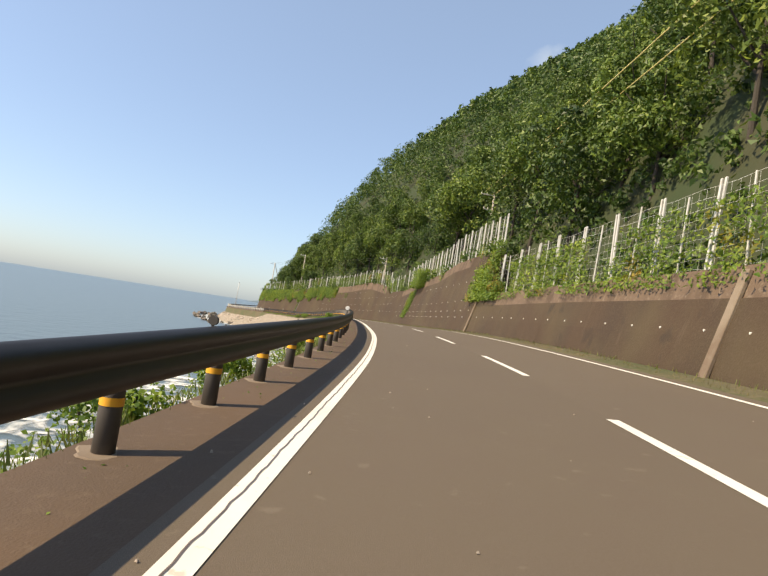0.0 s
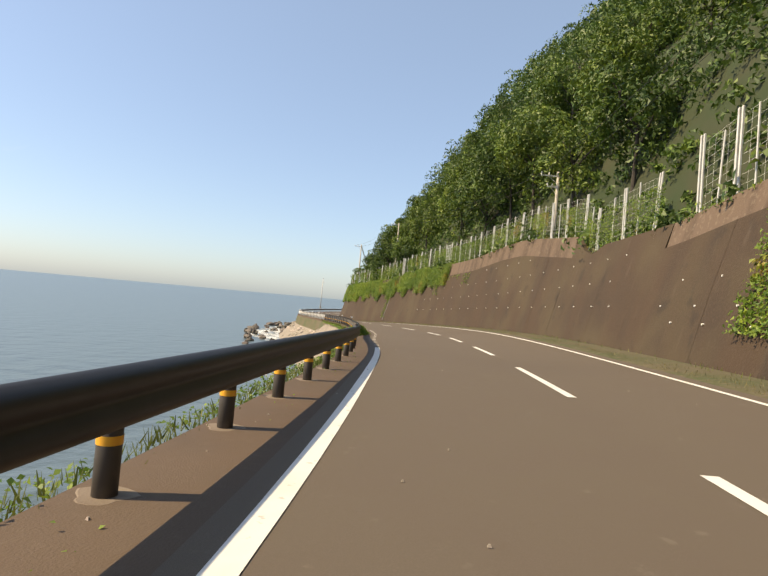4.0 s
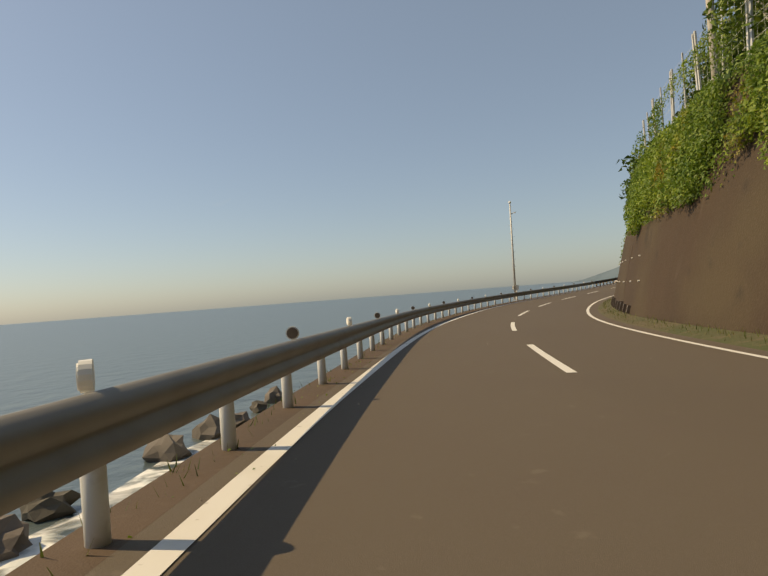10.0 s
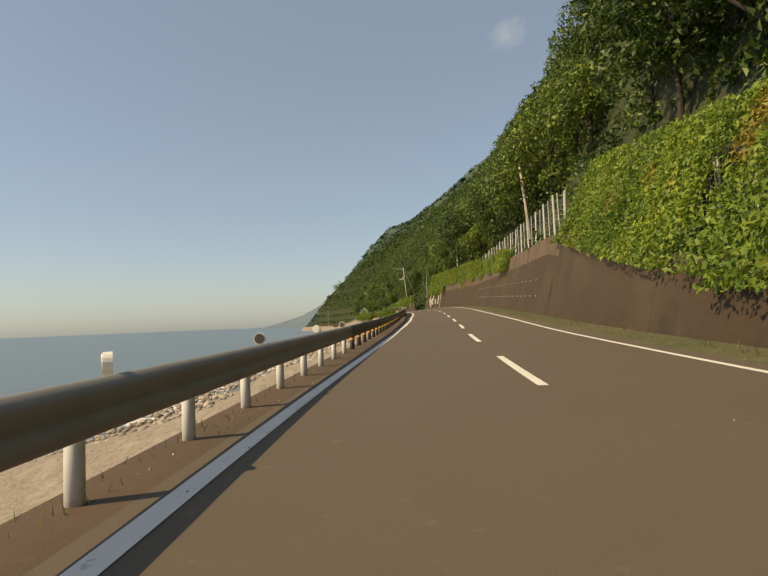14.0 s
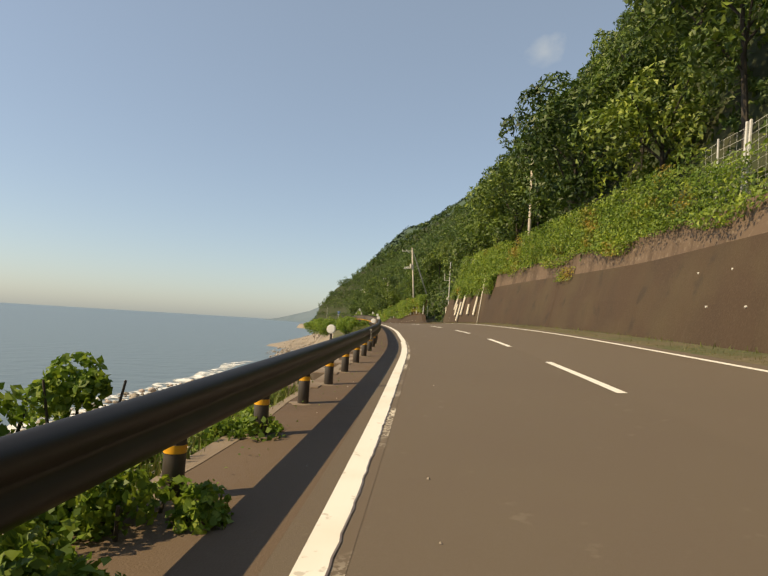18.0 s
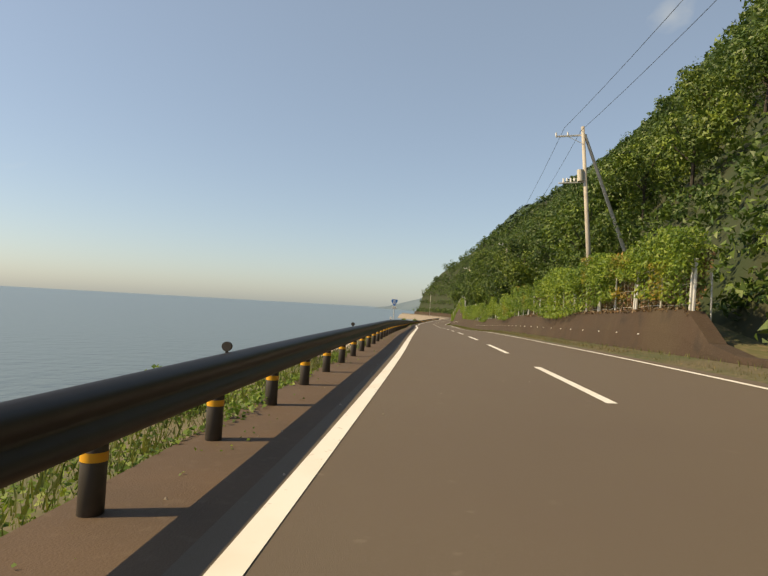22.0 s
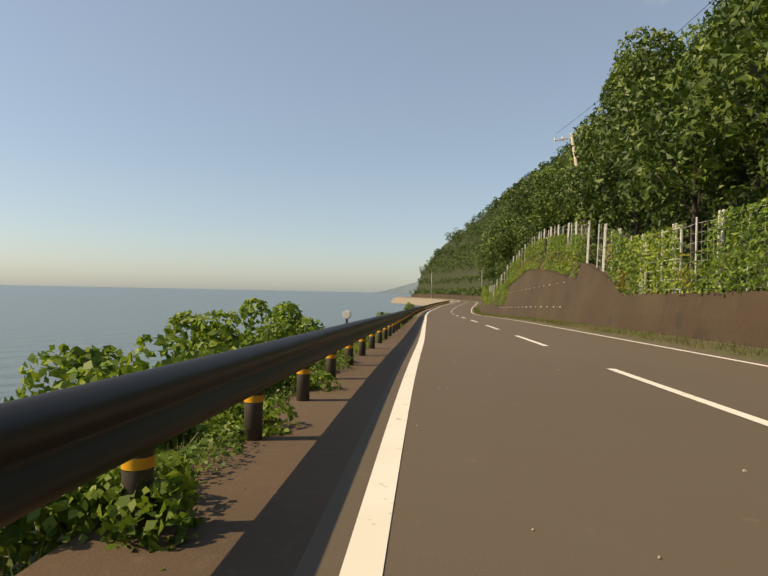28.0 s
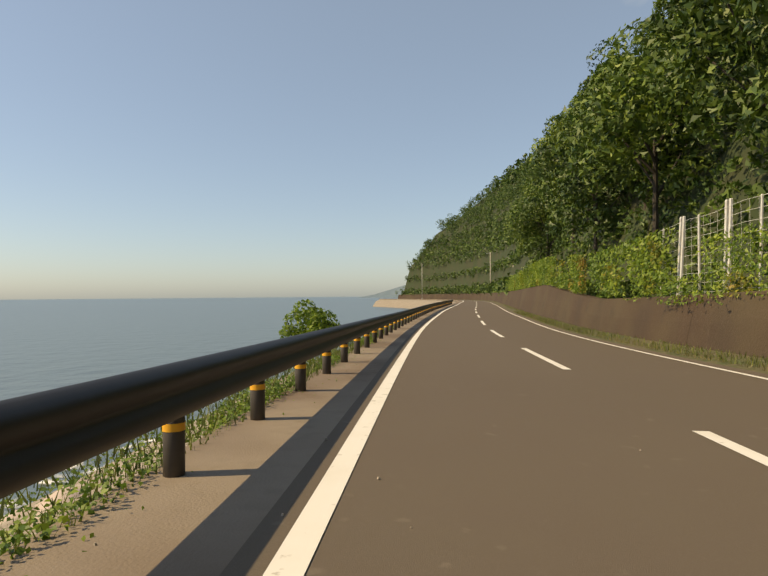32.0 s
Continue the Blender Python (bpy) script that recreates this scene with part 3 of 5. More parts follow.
for sp in (55.6, 85.6):
    h = float(WALL_Z(sp)) * 0.92
    bm = bmesh.new()
    box(bm, (0.12, 0.32, h + 0.3), (0, 0, 0), 0.02)
    part("rib", bm, KERBWORN, wall, "stained concrete rib", post_pose(sp, WALL_U(sp) + SLOPE * h / 2 - 0.02, h / 2) @ pose(0, 0, 0, 0, math.degrees(math.atan(SLOPE)), 0))
strip("verge", SS, np.stack([SS * 0 + 3.7, SS * 0 + 4.0, WALL_U(SS) + 0.02], 1), [[0.0, 0.05, 0.12]], EARTH, "narrow earth verge with grass beside the wall", "verge")


# ---- ground: beach, slope under the road, hillside ----
# height of the treetops above the road, at distances behind the foot of the wall
CANOPY = {
    3: table([(20, 15.0), (50, 15.3), (80, 19.4), (110, 20.0), (140, 20.0), (170, 19.6), (200, 11.0), (230, 9.5), (260, 10.5), (290, 18.6), (320, 20.0), (350, 18.9), (380, 16.6), (410, 12.1), (440, 11.8), (470, 12.2), (500, 12.8), (530, 15.3), (560, 13.9), (590, 17.5), (620, 19.9), (650, 20.0), (680, 20.0), (710, 20.0), (740, 20.0), (770, 20.0), (800, 19.6)], 6),
    7: table([(20, 22.0), (50, 22.0), (80, 23.1), (110, 24.7), (140, 25.0), (170, 25.0), (200, 18.8), (230, 13.0), (260, 16.4), (290, 24.6), (320, 25.0), (350, 24.7), (380, 21.6), (410, 16.2), (440, 15.4), (470, 16.0), (500, 16.4), (530, 18.4), (560, 18.4), (590, 20.8), (620, 24.8), (650, 25.0), (680, 25.0), (710, 25.0), (740, 25.0), (770, 25.0), (800, 24.4)], 6),
    13: table([(20, 30.0), (50, 30.0), (80, 30.5), (110, 31.4), (140, 32.0), (170, 32.0), (200, 29.2), (230, 22.6), (260, 27.6), (290, 31.9), (320, 32.0), (350, 32.0), (380, 28.9), (410, 23.2), (440, 21.1), (470, 21.3), (500, 22.0), (530, 22.8), (560, 25.1), (590, 26.6), (620, 29.1), (650, 31.8), (680, 32.0), (710, 32.0), (740, 32.0), (770, 32.0), (800, 31.1)], 6),
    22: table([(20, 42.0), (50, 42.0), (80, 42.0), (110, 42.5), (140, 43.0), (170, 43.0), (200, 42.5), (230, 38.5), (260, 41.8), (290, 43.0), (320, 43.0), (350, 43.0), (380, 42.5), (410, 36.1), (440, 31.5), (470, 30.1), (500, 29.9), (530, 31.2), (560, 32.1), (590, 33.8), (620, 36.8), (650, 40.5), (680, 43.0), (710, 43.0), (740, 43.0), (770, 42.9), (800, 40.6)], 6),
    35: table([(20, 57.0), (50, 57.0), (80, 57.0), (110, 57.1), (140, 57.8), (170, 58.0), (200, 58.0), (230, 58.0), (260, 58.0), (290, 58.0), (320, 58.0), (350, 58.0), (380, 58.0), (410, 54.6), (440, 48.6), (470, 44.4), (500, 43.5), (530, 42.2), (560, 43.5), (590, 45.8), (620, 49.9), (650, 52.2), (680, 54.0), (710, 56.9), (740, 57.5), (770, 53.4), (800, 49.2)], 6),
    55: table([(20, 79.0), (50, 79.0), (80, 79.0), (110, 79.0), (140, 79.0), (170, 77.6), (200, 77.8), (230, 75.8), (260, 79.0), (290, 80.0), (320, 80.0), (350, 80.0), (380, 80.0), (410, 80.0), (440, 78.8), (470, 70.9), (500, 66.2), (530, 63.4), (560, 62.4), (590, 63.9), (620, 65.6), (650, 68.1), (680, 71.8), (710, 74.4), (740, 72.9), (770, 69.4), (800, 64.2)], 6),
    85: table([(20, 104.0), (50, 104.0), (80, 104.0), (110, 104.0), (140, 104.0), (170, 103.4), (200, 101.9), (230, 103.0), (260, 105.1), (290, 107.0), (320, 107.0), (350, 107.0), (380, 107.0), (410, 107.0), (440, 107.0), (470, 107.0), (500, 107.0), (530, 102.4), (560, 97.1), (590, 97.1), (620, 95.5), (650, 96.6), (680, 101.0), (710, 101.9), (740, 98.0), (770, 93.7), (800, 85.9)], 6),
    130: table([(20, 140.0), (50, 140.0), (80, 140.0), (110, 140.0), (140, 140.0), (170, 140.0), (200, 139.6), (230, 139.1), (260, 138.5), (290, 143.8), (320, 145.0), (350, 145.0), (380, 145.0), (410, 145.0), (440, 141.2), (470, 140.0), (500, 140.0), (530, 140.0), (560, 140.0), (590, 142.5), (620, 145.0), (650, 145.0), (680, 145.0), (710, 144.5), (740, 140.8), (770, 135.9), (800, 122.4)], 6),
}
NEAR = list(CANOPY)


def canopy(s, d):
    """Height of the treetops at chainage s, d metres behind the wall's foot."""
    s, d = np.broadcast_arrays(np.asarray(s, float), np.asarray(d, float))
    v = np.stack([CANOPY[k](s) for k in NEAR] + [CANOPY[130](s) + 20], -1)
    k = np.clip(np.searchsorted(NEAR, d) - 1, 0, len(NEAR) - 1)
    edge = np.array(NEAR + [190.0])
    f = np.clip((d - edge[k]) / (edge[k + 1] - edge[k]), 0, 1)
    return np.take_along_axis(v, k[..., None], -1)[..., 0] * (1 - f) + np.take_along_axis(v, k[..., None] + 1, -1)[..., 0] * f


def hill_z(s, d):
    """Height of the hillside d metres behind the wall's foot: trees of six to nine metres stand on it."""
    s, d = np.broadcast_arrays(np.asarray(s, float), np.asarray(d, float))
    foot = WALL_Z(s) - 0.4
    high = np.maximum(canopy(s, np.maximum(d, 7)) - np.interp(d, [7, 13, 22, 130], [8.5, 8.5, 7.0, 7.0]), foot)
    f = np.clip((d - 3.0) / 4.0, 0, 1)
    return foot * (1 - f) + high * f


gs = np.arange(0, END, 6.0)
SHORE = table([(0, -6.5), (100, -6.5), (130, -5.8), (150, -6.0), (172, -6.0), (180, -6.0), (266, -6.0), (282, -2.0), (352, -1.9), (362, -1.2), (400, -1.6), (412, -4.2), (460, -4.2), (472, -1.8), (490, -1.8), (500, -4.5), (900, -4.4)])
FLAT = table([(0, -3.6), (100, -3.6), (130, -2.6), (150, -1.6), (172, -2.0), (182, -4.2), (268, -4.2), (282, -0.9), (352, -0.8), (360, -0.35), (400, -0.35), (404, -0.4), (430, -0.5), (441, -1.2), (460, -1.2), (470, -0.45), (490, -0.5), (500, -1.4), (900, -1.4)])
LEDGE = table([(0, -.35), (176, -.4), (183, -1.7), (268, -1.7), (282, -.36), (396, -.35), (403, -.14), (430, -.14), (440, -.35), (900, -.35)])
gu = np.array([-90, -40, -26, -18, -12.5, -9, -7.2])
ru = RAIL_U(gs)
u = np.concatenate([np.broadcast_to(gu, (len(gs), len(gu))), (ru - 0.62)[:, None], (ru - 0.3)[:, None], (ru + 0.5)[:, None], np.zeros((len(gs), 1)), np.full((len(gs), 1), 3.9), WALL_U(gs)[:, None] + np.array([0.4, 3.0, 7, 13, 22, 35, 55, 85, 110, 150, 190])], 1)
hd = np.array([3.0, 7, 13, 22, 35, 55, 85, 110, 150, 190])
sh, fl = SHORE(gs), FLAT(gs)
off = GRADE(gs) + 1.2 * np.clip((gs - 92) / 50, 0, 1)   # the shore keeps its level while the road climbs
low = np.stack([sh * 0 - 12 - off, sh * 0 - 8 - off, np.minimum(sh - 4.0, -5.6) - off, np.minimum(sh - 2.4, -4.0) - off, sh - 1.0 - off * 0.8, sh - off * 0.6, fl - off * 0.2, LEDGE(gs), sh * 0 - 0.25, sh * 0 - 0.15, sh * 0 - 0.15, sh * 0 - 0.12, sh * 0 - 0.1], 1)
z = np.concatenate([low, hill_z(gs[:, None], hd[None])], 1)
v, f = ribbon(gs, u, z)
ground = tagged(new("ground", mesh_from("ground", v, f, EARTH, True)), "earth slope, stony beach and wooded hillside ground", "ground", kind="structure")
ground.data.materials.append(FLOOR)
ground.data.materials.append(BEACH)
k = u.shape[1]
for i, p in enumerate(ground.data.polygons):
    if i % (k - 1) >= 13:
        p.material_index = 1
    elif i % (k - 1) < (6 if 355 < gs[i // (k - 1)] < 404 or 466 < gs[i // (k - 1)] < 520 else 7):
        p.material_index = 2
for sa, mat, lab in ((SS[SS < 527], SHOULDER, "stained brown concrete shoulder under the guard rail"), (SS[SS > 526], KERBWORN, "paler grey concrete shoulder under the guard rail")):
    strip("shoulder", sa, np.stack([RAIL_U(sa) - 0.28, RAIL_U(sa) - 0.23, LEFT_U(sa) - 0.42, LEFT_U(sa) - 0.26], 1), [[-0.6, 0.004, 0.004, 0.0006]], mat, lab, "shoulder")
ks = np.arange(282, 350.1, 1.0)
strip("kerb", ks, np.stack([RAIL_U(ks) - 0.34, RAIL_U(ks) - 0.3, RAIL_U(ks) - 0.16 + 0.05 * np.sin(ks * 1.3)], 1), [[-0.6, 0.014, 0.009]], KERBWORN, "pale weathered concrete strip under the guard rail posts", "kerb")
sea = tagged(new("sea", mesh_from("sea", [(-6000, -3000, SEA), (1500, -3000, SEA), (1500, 6000, SEA), (-6000, 6000, SEA)], [(0, 1, 2, 3)], water)), "calm hazy blue-green sea reaching the horizon", "sea", kind="structure")


# ---- guard rails ----
def beam_section():
    """W-beam: height 0.35, depth 0.085; towards the road is +u."""
    pts = [(0.0, -0.175), (0.03, -0.165), (0.07, -0.13), (0.085, -0.1), (0.085, -0.075), (0.072, -0.045), (0.05, -0.015), (0.045, 0.0), (0.05, 0.015), (0.072, 0.045), (0.085, 0.075), (0.085, 0.1), (0.07, 0.13), (0.03, 0.165), (0.0, 0.175)]
    return np.array(pts)


# posts about 1.8 m apart, tied to known places along the road
known_posts = [4.0, 46.3, 62.7, 77.9, 87.0, 100.4, 153.4, 163.8, 176.8, 190.7, 206.9, 232.1, 243.9, 253.1, 260.5, 291.1, 306.1, 320.7, 337.5, 351.9, 360.8, 372.3, 391.55, 412.5, 427.7, 443.3, 473.4, 493.8, 516.6, 532.6, 548.6, 640.0]
POSTS = np.concatenate([np.linspace(a, b, round((b - a) / 1.8), endpoint=False) for a, b in zip(known_posts[:-1], known_posts[1:])])


def guard_rail(s0, s1, dark, label):
    rail = tagged(new("guard_rail"), label, "guard rail")
    sec = beam_section()
    s = np.arange(s0, s1 + 0.01, 1.0)
    front = RAIL_U(s)[:, None] + 0.09 + sec[None, :, 0]
    back = front[:, ::-1] - 0.006
    z = np.broadcast_to(0.57 + sec[:, 1], front.shape)
    v, f = ribbon(s, np.concatenate([front, back, front[:, :1]], 1), np.concatenate([z, z[:, ::-1], z[:, :1]], 1))
    me = mesh_from("beam", v, f, RAIL_DARK if dark else RAIL_GREY, True)
    child("beam", me, rail, "dark brown corrugated steel beam" if dark else "grey galvanised corrugated steel beam")
    bm = bmesh.new()
    tube(bm, (0, 0, -0.3), (0, 0, 0.69 if dark else 0.7), 0.07 if dark else 0.06, seg=14)
    pm = bpy.data.meshes.new("post")
    bm.to_mesh(pm)
    bm.free()
    pm.materials.append(POST_DARK if dark else STEEL)
    pm.polygons.foreach_set("use_smooth", np.array([len(p.vertices) == 4 for p in pm.polygons]))
    bm = bmesh.new()
    bmesh.ops.create_cone(bm, cap_ends=False, segments=14, radius1=0.073, radius2=0.073, depth=0.052)
    bmd = bpy.data.meshes.new("reflective_band")
    bm.to_mesh(bmd)
    bm.free()
    bmd.materials.append(BAND)
    bmd.polygons.foreach_set("use_smooth", np.ones(len(bmd.polygons), bool))
    bm = bmesh.new()
    bmesh.ops.create_cone(bm, cap_ends=True, segments=16, radius1=0.17, radius2=0.155, depth=0.008, matrix=pose(0, 0, 0.004))
    for v in bm.verts:
        v.co.x *= 1 + 0.25 * math.sin(v.co.y * 23)
    pad = bpy.data.meshes.new("footing")
    bm.to_mesh(pad)
    bm.free()
    pad.materials.append(KERBWORN)
    bm = bmesh.new()
    box(bm, (0.5, 0.95, 0.7), (-0.32, 0, -0.343), 0.015)
    block = bpy.data.meshes.new("footing_block")
    bm.to_mesh(block)
    bm.free()
    block.materials.append(KERBWORN)
    for k in POSTS[(POSTS > s0) & (POSTS < s1)]:
        p = child("post", pm, rail, "", post_pose(k, RAIL_U(k)))
        if k < 120 or 284 < k < 350:
            child("footing", pad, p, "", pose(0, 0.02 * math.sin(k * 7), 0))
        if 333 < k < 352:
            child("footing_block", block, p, "", pose(0, 0, 0))
        if dark:
            child("reflective_band", bmd, p, "", pose(0, 0, 0.318))
    return rail


guard_rail(2, 182, True, "dark brown steel guard rail on posts with orange bands")
guard_rail(182, 279, False, "grey galvanised steel guard rail on grey posts by the sea")
guard_rail(279, 640, True, "dark brown steel guard rail on posts with orange bands")


# ---- far land ----
def ridge(name, base, tops, depth, mat, label):
    """A long hill: base line points and ridge heights."""
    b = np.array(base, float)
    k = len(b)
    verts, faces = [], []
    d = np.array(depth, float)
    for i in range(k):
        for j in range(9):
            q = j / 8
            h = tops[i] * math.sin(q * math.pi / 2) ** 0.9
            wob = noise.noise((b[i][0] * 0.011, b[i][1] * 0.011, j * 0.4)) * tops[i] * 0.16 * min(q * 3, 1)
            verts.append((b[i][0] + d[0] * q, b[i][1] + d[1] * q, SEA - 1 + h + wob))
    for i in range(k - 1):
        for j in range(8):
            faces.append((i * 9 + j, i * 9 + j + 1, (i + 1) * 9 + j + 1, (i + 1) * 9 + j))
    return tagged(new(name, mesh_from(name, verts, faces, mat, True)), label, "hill", kind="structure")


ridge("far_mountain", [(-50, 734), (-115, 876), (-187, 1038), (-247, 1240), (-271, 1371), (-233, 1470)], [156, 232, 190, 190, 124, 31], (241, 55), FAR1, "steep wooded green mountain along the far coast")
ridge("far_headland", [(-200, 1951), (-341, 2093), (-487, 2196), (-636, 2309), (-674, 2366)], [420, 330, 200, 45, 5], (445, 266), FAR2, "headland beyond the bay, distance haze painted in as pale blue")

rng = np.random.default_rng(7)


# ---- leaves ----
def leaf_quads(c, nrm, size, flat=0.6, long=1.0):
    """One quad for each centre: about square, facing nrm with some scatter, of that size."""
    n = len(c)
    d = nrm + rng.normal(0, flat, (n, 3))
    d /= np.linalg.norm(d, axis=1, keepdims=True) + 1e-9
    r = rng.normal(0, 1, (n, 3))
    a = np.cross(d, r)
    a /= np.linalg.norm(a, axis=1, keepdims=True) + 1e-9
    b = np.cross(d, a)
    h = np.broadcast_to(np.asarray(size, float), (n,)) * rng.uniform(0.6, 1.3, n) / 2
    a, b = a * h[:, None], b * (h * long)[:, None]
    bend = d * (h * 0.35)[:, None]
    return np.stack([c - b - bend, c + a * 0.75, c + b - bend, c - a * 0.75], 1)


def fine_leaves(c, nrm, size, flat=0.6):
    """Pointed three-cornered leaves, for crowns with very many of them."""
    q = leaf_quads(c, nrm, size * 1.25, flat)
    return q[:, :3]


def crown_points(n, radius, height, lobes):
    """Points and outward directions on a lumpy crown centred at its middle."""
    lc = rng.normal(0, 1, (lobes, 3))
    lc /= np.linalg.norm(lc, axis=1, keepdims=True)
    lc *= rng.uniform(0.4, 0.85, (lobes, 1)) * np.array([radius, radius, height / 2])
    lr = rng.uniform(0.24, 0.46, lobes) * radius
    k = rng.integers(0, lobes, n)
    d = rng.normal(0, 1, (n, 3))
    d[:, 2] = d[:, 2] * 0.9 + 0.45
    d /= np.linalg.norm(d, axis=1, keepdims=True)
    p = lc[k] + d * lr[k][:, None] * rng.uniform(0.8, 1.05, (n, 1))
    return p, d


def make_tree(radius, height, leaves, size):
    tree = tagged(new("tree"), "broad-leaved green tree on the wooded hillside", "tree", "hillside trees")
    bm = bmesh.new()
    tube(bm, (0, 0, -1.5), (0.15, 0.1, height * 0.55), 0.16, 0.09, 8)
    for i in range(5):
        a = i * 1.26 + rng.uniform(0, 0.6)
        tube(bm, (0.1, 0.05, height * (0.3 + 0.05 * i)), (math.cos(a) * radius * 0.6, math.sin(a) * radius * 0.6, height * (0.55 + 0.06 * i)), 0.07, 0.03, 6)
    part("trunk", bm, BARK, tree, "grey-brown branching trunk")
    p, d = crown_points(int(leaves * 1.2), radius, height * 0.82, 20)
    p[:, 2] += height * 0.58
    crown = child("crown", quads_mesh("crown", fine_leaves(p, d, size * 0.9), TREELEAF), tree)
    return tree


def hill_place(s, d):
    return at(s, WALL_U(s) + d, hill_z(s, np.asarray(d, float)))


KINDS = ((2.6, 6.0, 2964, 0.27), (3.1, 7.0, 3588, 0.29), (2.2, 5.2, 2496, 0.25), (3.4, 8.2, 3900, 0.3), (2.8, 6.5, 3120, 0.33), (2.0, 4.4, 2340, 0.24), (3.6, 9.5, 5460, 0.3), (4.2, 11.0, 6396, 0.32), (3.2, 8.5, 4992, 0.28), (4.4, 14.0, 14500, 0.24), (3.8, 16.0, 14500, 0.24))
trees = [make_tree(*k) for k in KINDS]
sizes = [k[1] for k in KINDS]
GAPS = [(92, 101.5), (395, 424), (206, 266)]
count = 0
for row, (d0, step) in enumerate(((3.9, 5.0), (8.0, 5.4), (13.5, 6.4))):
    for s0 in np.arange(34, 640, step):
        s1, d = s0 + rng.uniform(-1.6, 1.6), d0 + rng.uniform(-0.8, 1.6)
        full = rng.uniform(0.55, 1.0) if row == 0 else rng.uniform(0.82, 1.04)
        turn, tip = rng.uniform(0, 360), rng.uniform(-4, 4, 2)
        if rng.random() < (0.14 if row else 0.2) or (row == 0 and any(a < s1 < b for a, b in GAPS)):
            continue
        x, y, z = hill_place(s1, d)
        z0 = float(hill_z(s1, d))
        h = (float(canopy(s1, d)) - z0) * full + 0.4
        h = min(h * 0.87, 8.5) if 400 < s1 < 492 else h * 0.93 if h > 12 else h
        if h < 2.2:
            continue
        best = min(range(len(trees)), key=lambda i: abs(sizes[i] - h) + 0.5 * ((i * 7 + count) % 3))
        k = h / sizes[best]
        wide = float(np.clip(k, 0.75, 1.25))
        c = copy_thing(trees[best], pose(x, y, z - 0.4, tip[0], tip[1], turn))
        c.scale = (wide, wide, k)
        count += 1
for s1, d, top, kind in ((203.5, 7.2, 18.6, 7), (209.0, 6.6, 17.4, 6), (214.5, 5.4, 14.0, 4), (219.5, 4.8, 12.4, 8), (512.5, 5.6, 17.5, 7), (518.0, 5.8, 18.0, 6), (525.5, 5.8, 18.2, 8), (532.0, 5.4, 14.8, 6), (579.0, 5.2, 17.0, 9), (586.0, 5.8, 18.5, 10), (593.0, 6.4, 20.0, 9)):   # tall groups above the bends
    x, y, z = hill_place(s1, d)
    c = copy_thing(trees[kind], pose(x, y, z - 0.4, 0, 0, 67 * kind))
    c.scale = (1.0, 1.0, (top - float(hill_z(s1, d))) / sizes[kind])
for i, t in enumerate(trees):
    x, y, z = hill_place(70 + 43 * i, 17.0)
    t.matrix_basis = pose(x, y, z - 0.6, 0, 0, 40 * i)
    t.scale = (0.8, 0.8, 6.5 / sizes[i])

# the wood higher up the slope
blocks = []
area = [(s0, d) for d in np.arange(17, 196, 4.3) for s0 in np.arange(25, END, 4.4)]
for s0, d in area:
    s0 += rng.uniform(-2, 2)
    d += rng.uniform(-2, 2)
    if s0 < 0 or s0 > END - 2 or (d > 70 and rng.random() < 0.35):
        continue
    far = d > 48
    r, h = rng.uniform(2.3, 3.9), rng.uniform(4.5, 7.5)
    p, q = crown_points(72 if far else 340 if s0 < 160 else 230, r, h, 8)
    p = p + hill_place(s0, d) + np.array([0, 0, h * 0.45 + rng.uniform(-0.6, 1.8)])
    blocks.append(fine_leaves(p, q, 1.35 if far else 0.5, 0.5))
for s0 in np.arange(28, 640, 1.9):
    for d in np.arange(2.6, 17, 2.0):
        if 394 < s0 < 404 and d < 7:
            continue
        p, q = crown_points(70, rng.uniform(0.9, 1.6), rng.uniform(1.2, 2.4), 5)
        blocks.append(fine_leaves(p + hill_place(s0 + rng.uniform(-1, 1), d + rng.uniform(-0.8, 0.8)) + np.array([0, 0, 0.5]), q, 0.32, 0.5))
for s0 in np.arange(34, 640, 1.5):   # the steep bank just behind the wall
    for d in np.arange(3.0, 8.0, 0.6):
        if 394 < s0 < 404 and d < 5:
            continue
        p, q = crown_points(42, rng.uniform(0.6, 1.1), rng.uniform(0.8, 1.6), 4)
        blocks.append(fine_leaves(p + hill_place(s0 + rng.uniform(-0.8, 0.8), d + rng.uniform(-0.3, 0.3)) + np.array([0, 0, 0.3]), q, 0.3, 0.5))
for s0 in np.arange(636, END - 3, 3.0):
    for d in np.arange(1.5, 18, 1.7):
        p, q = crown_points(48, rng.uniform(1.8, 2.8), rng.uniform(3, 5), 6)
        blocks.append(fine_leaves(p + hill_place(s0 + rng.uniform(-1.5, 1.5), d) + np.array([0, 0, 1.4]), q, 0.7, 0.5))
tagged(new("wood", quads_mesh("wood", np.concatenate(blocks), FOREST)), "dense green broad-leaved wood covering the steep hillside", "wood", kind="stuff")


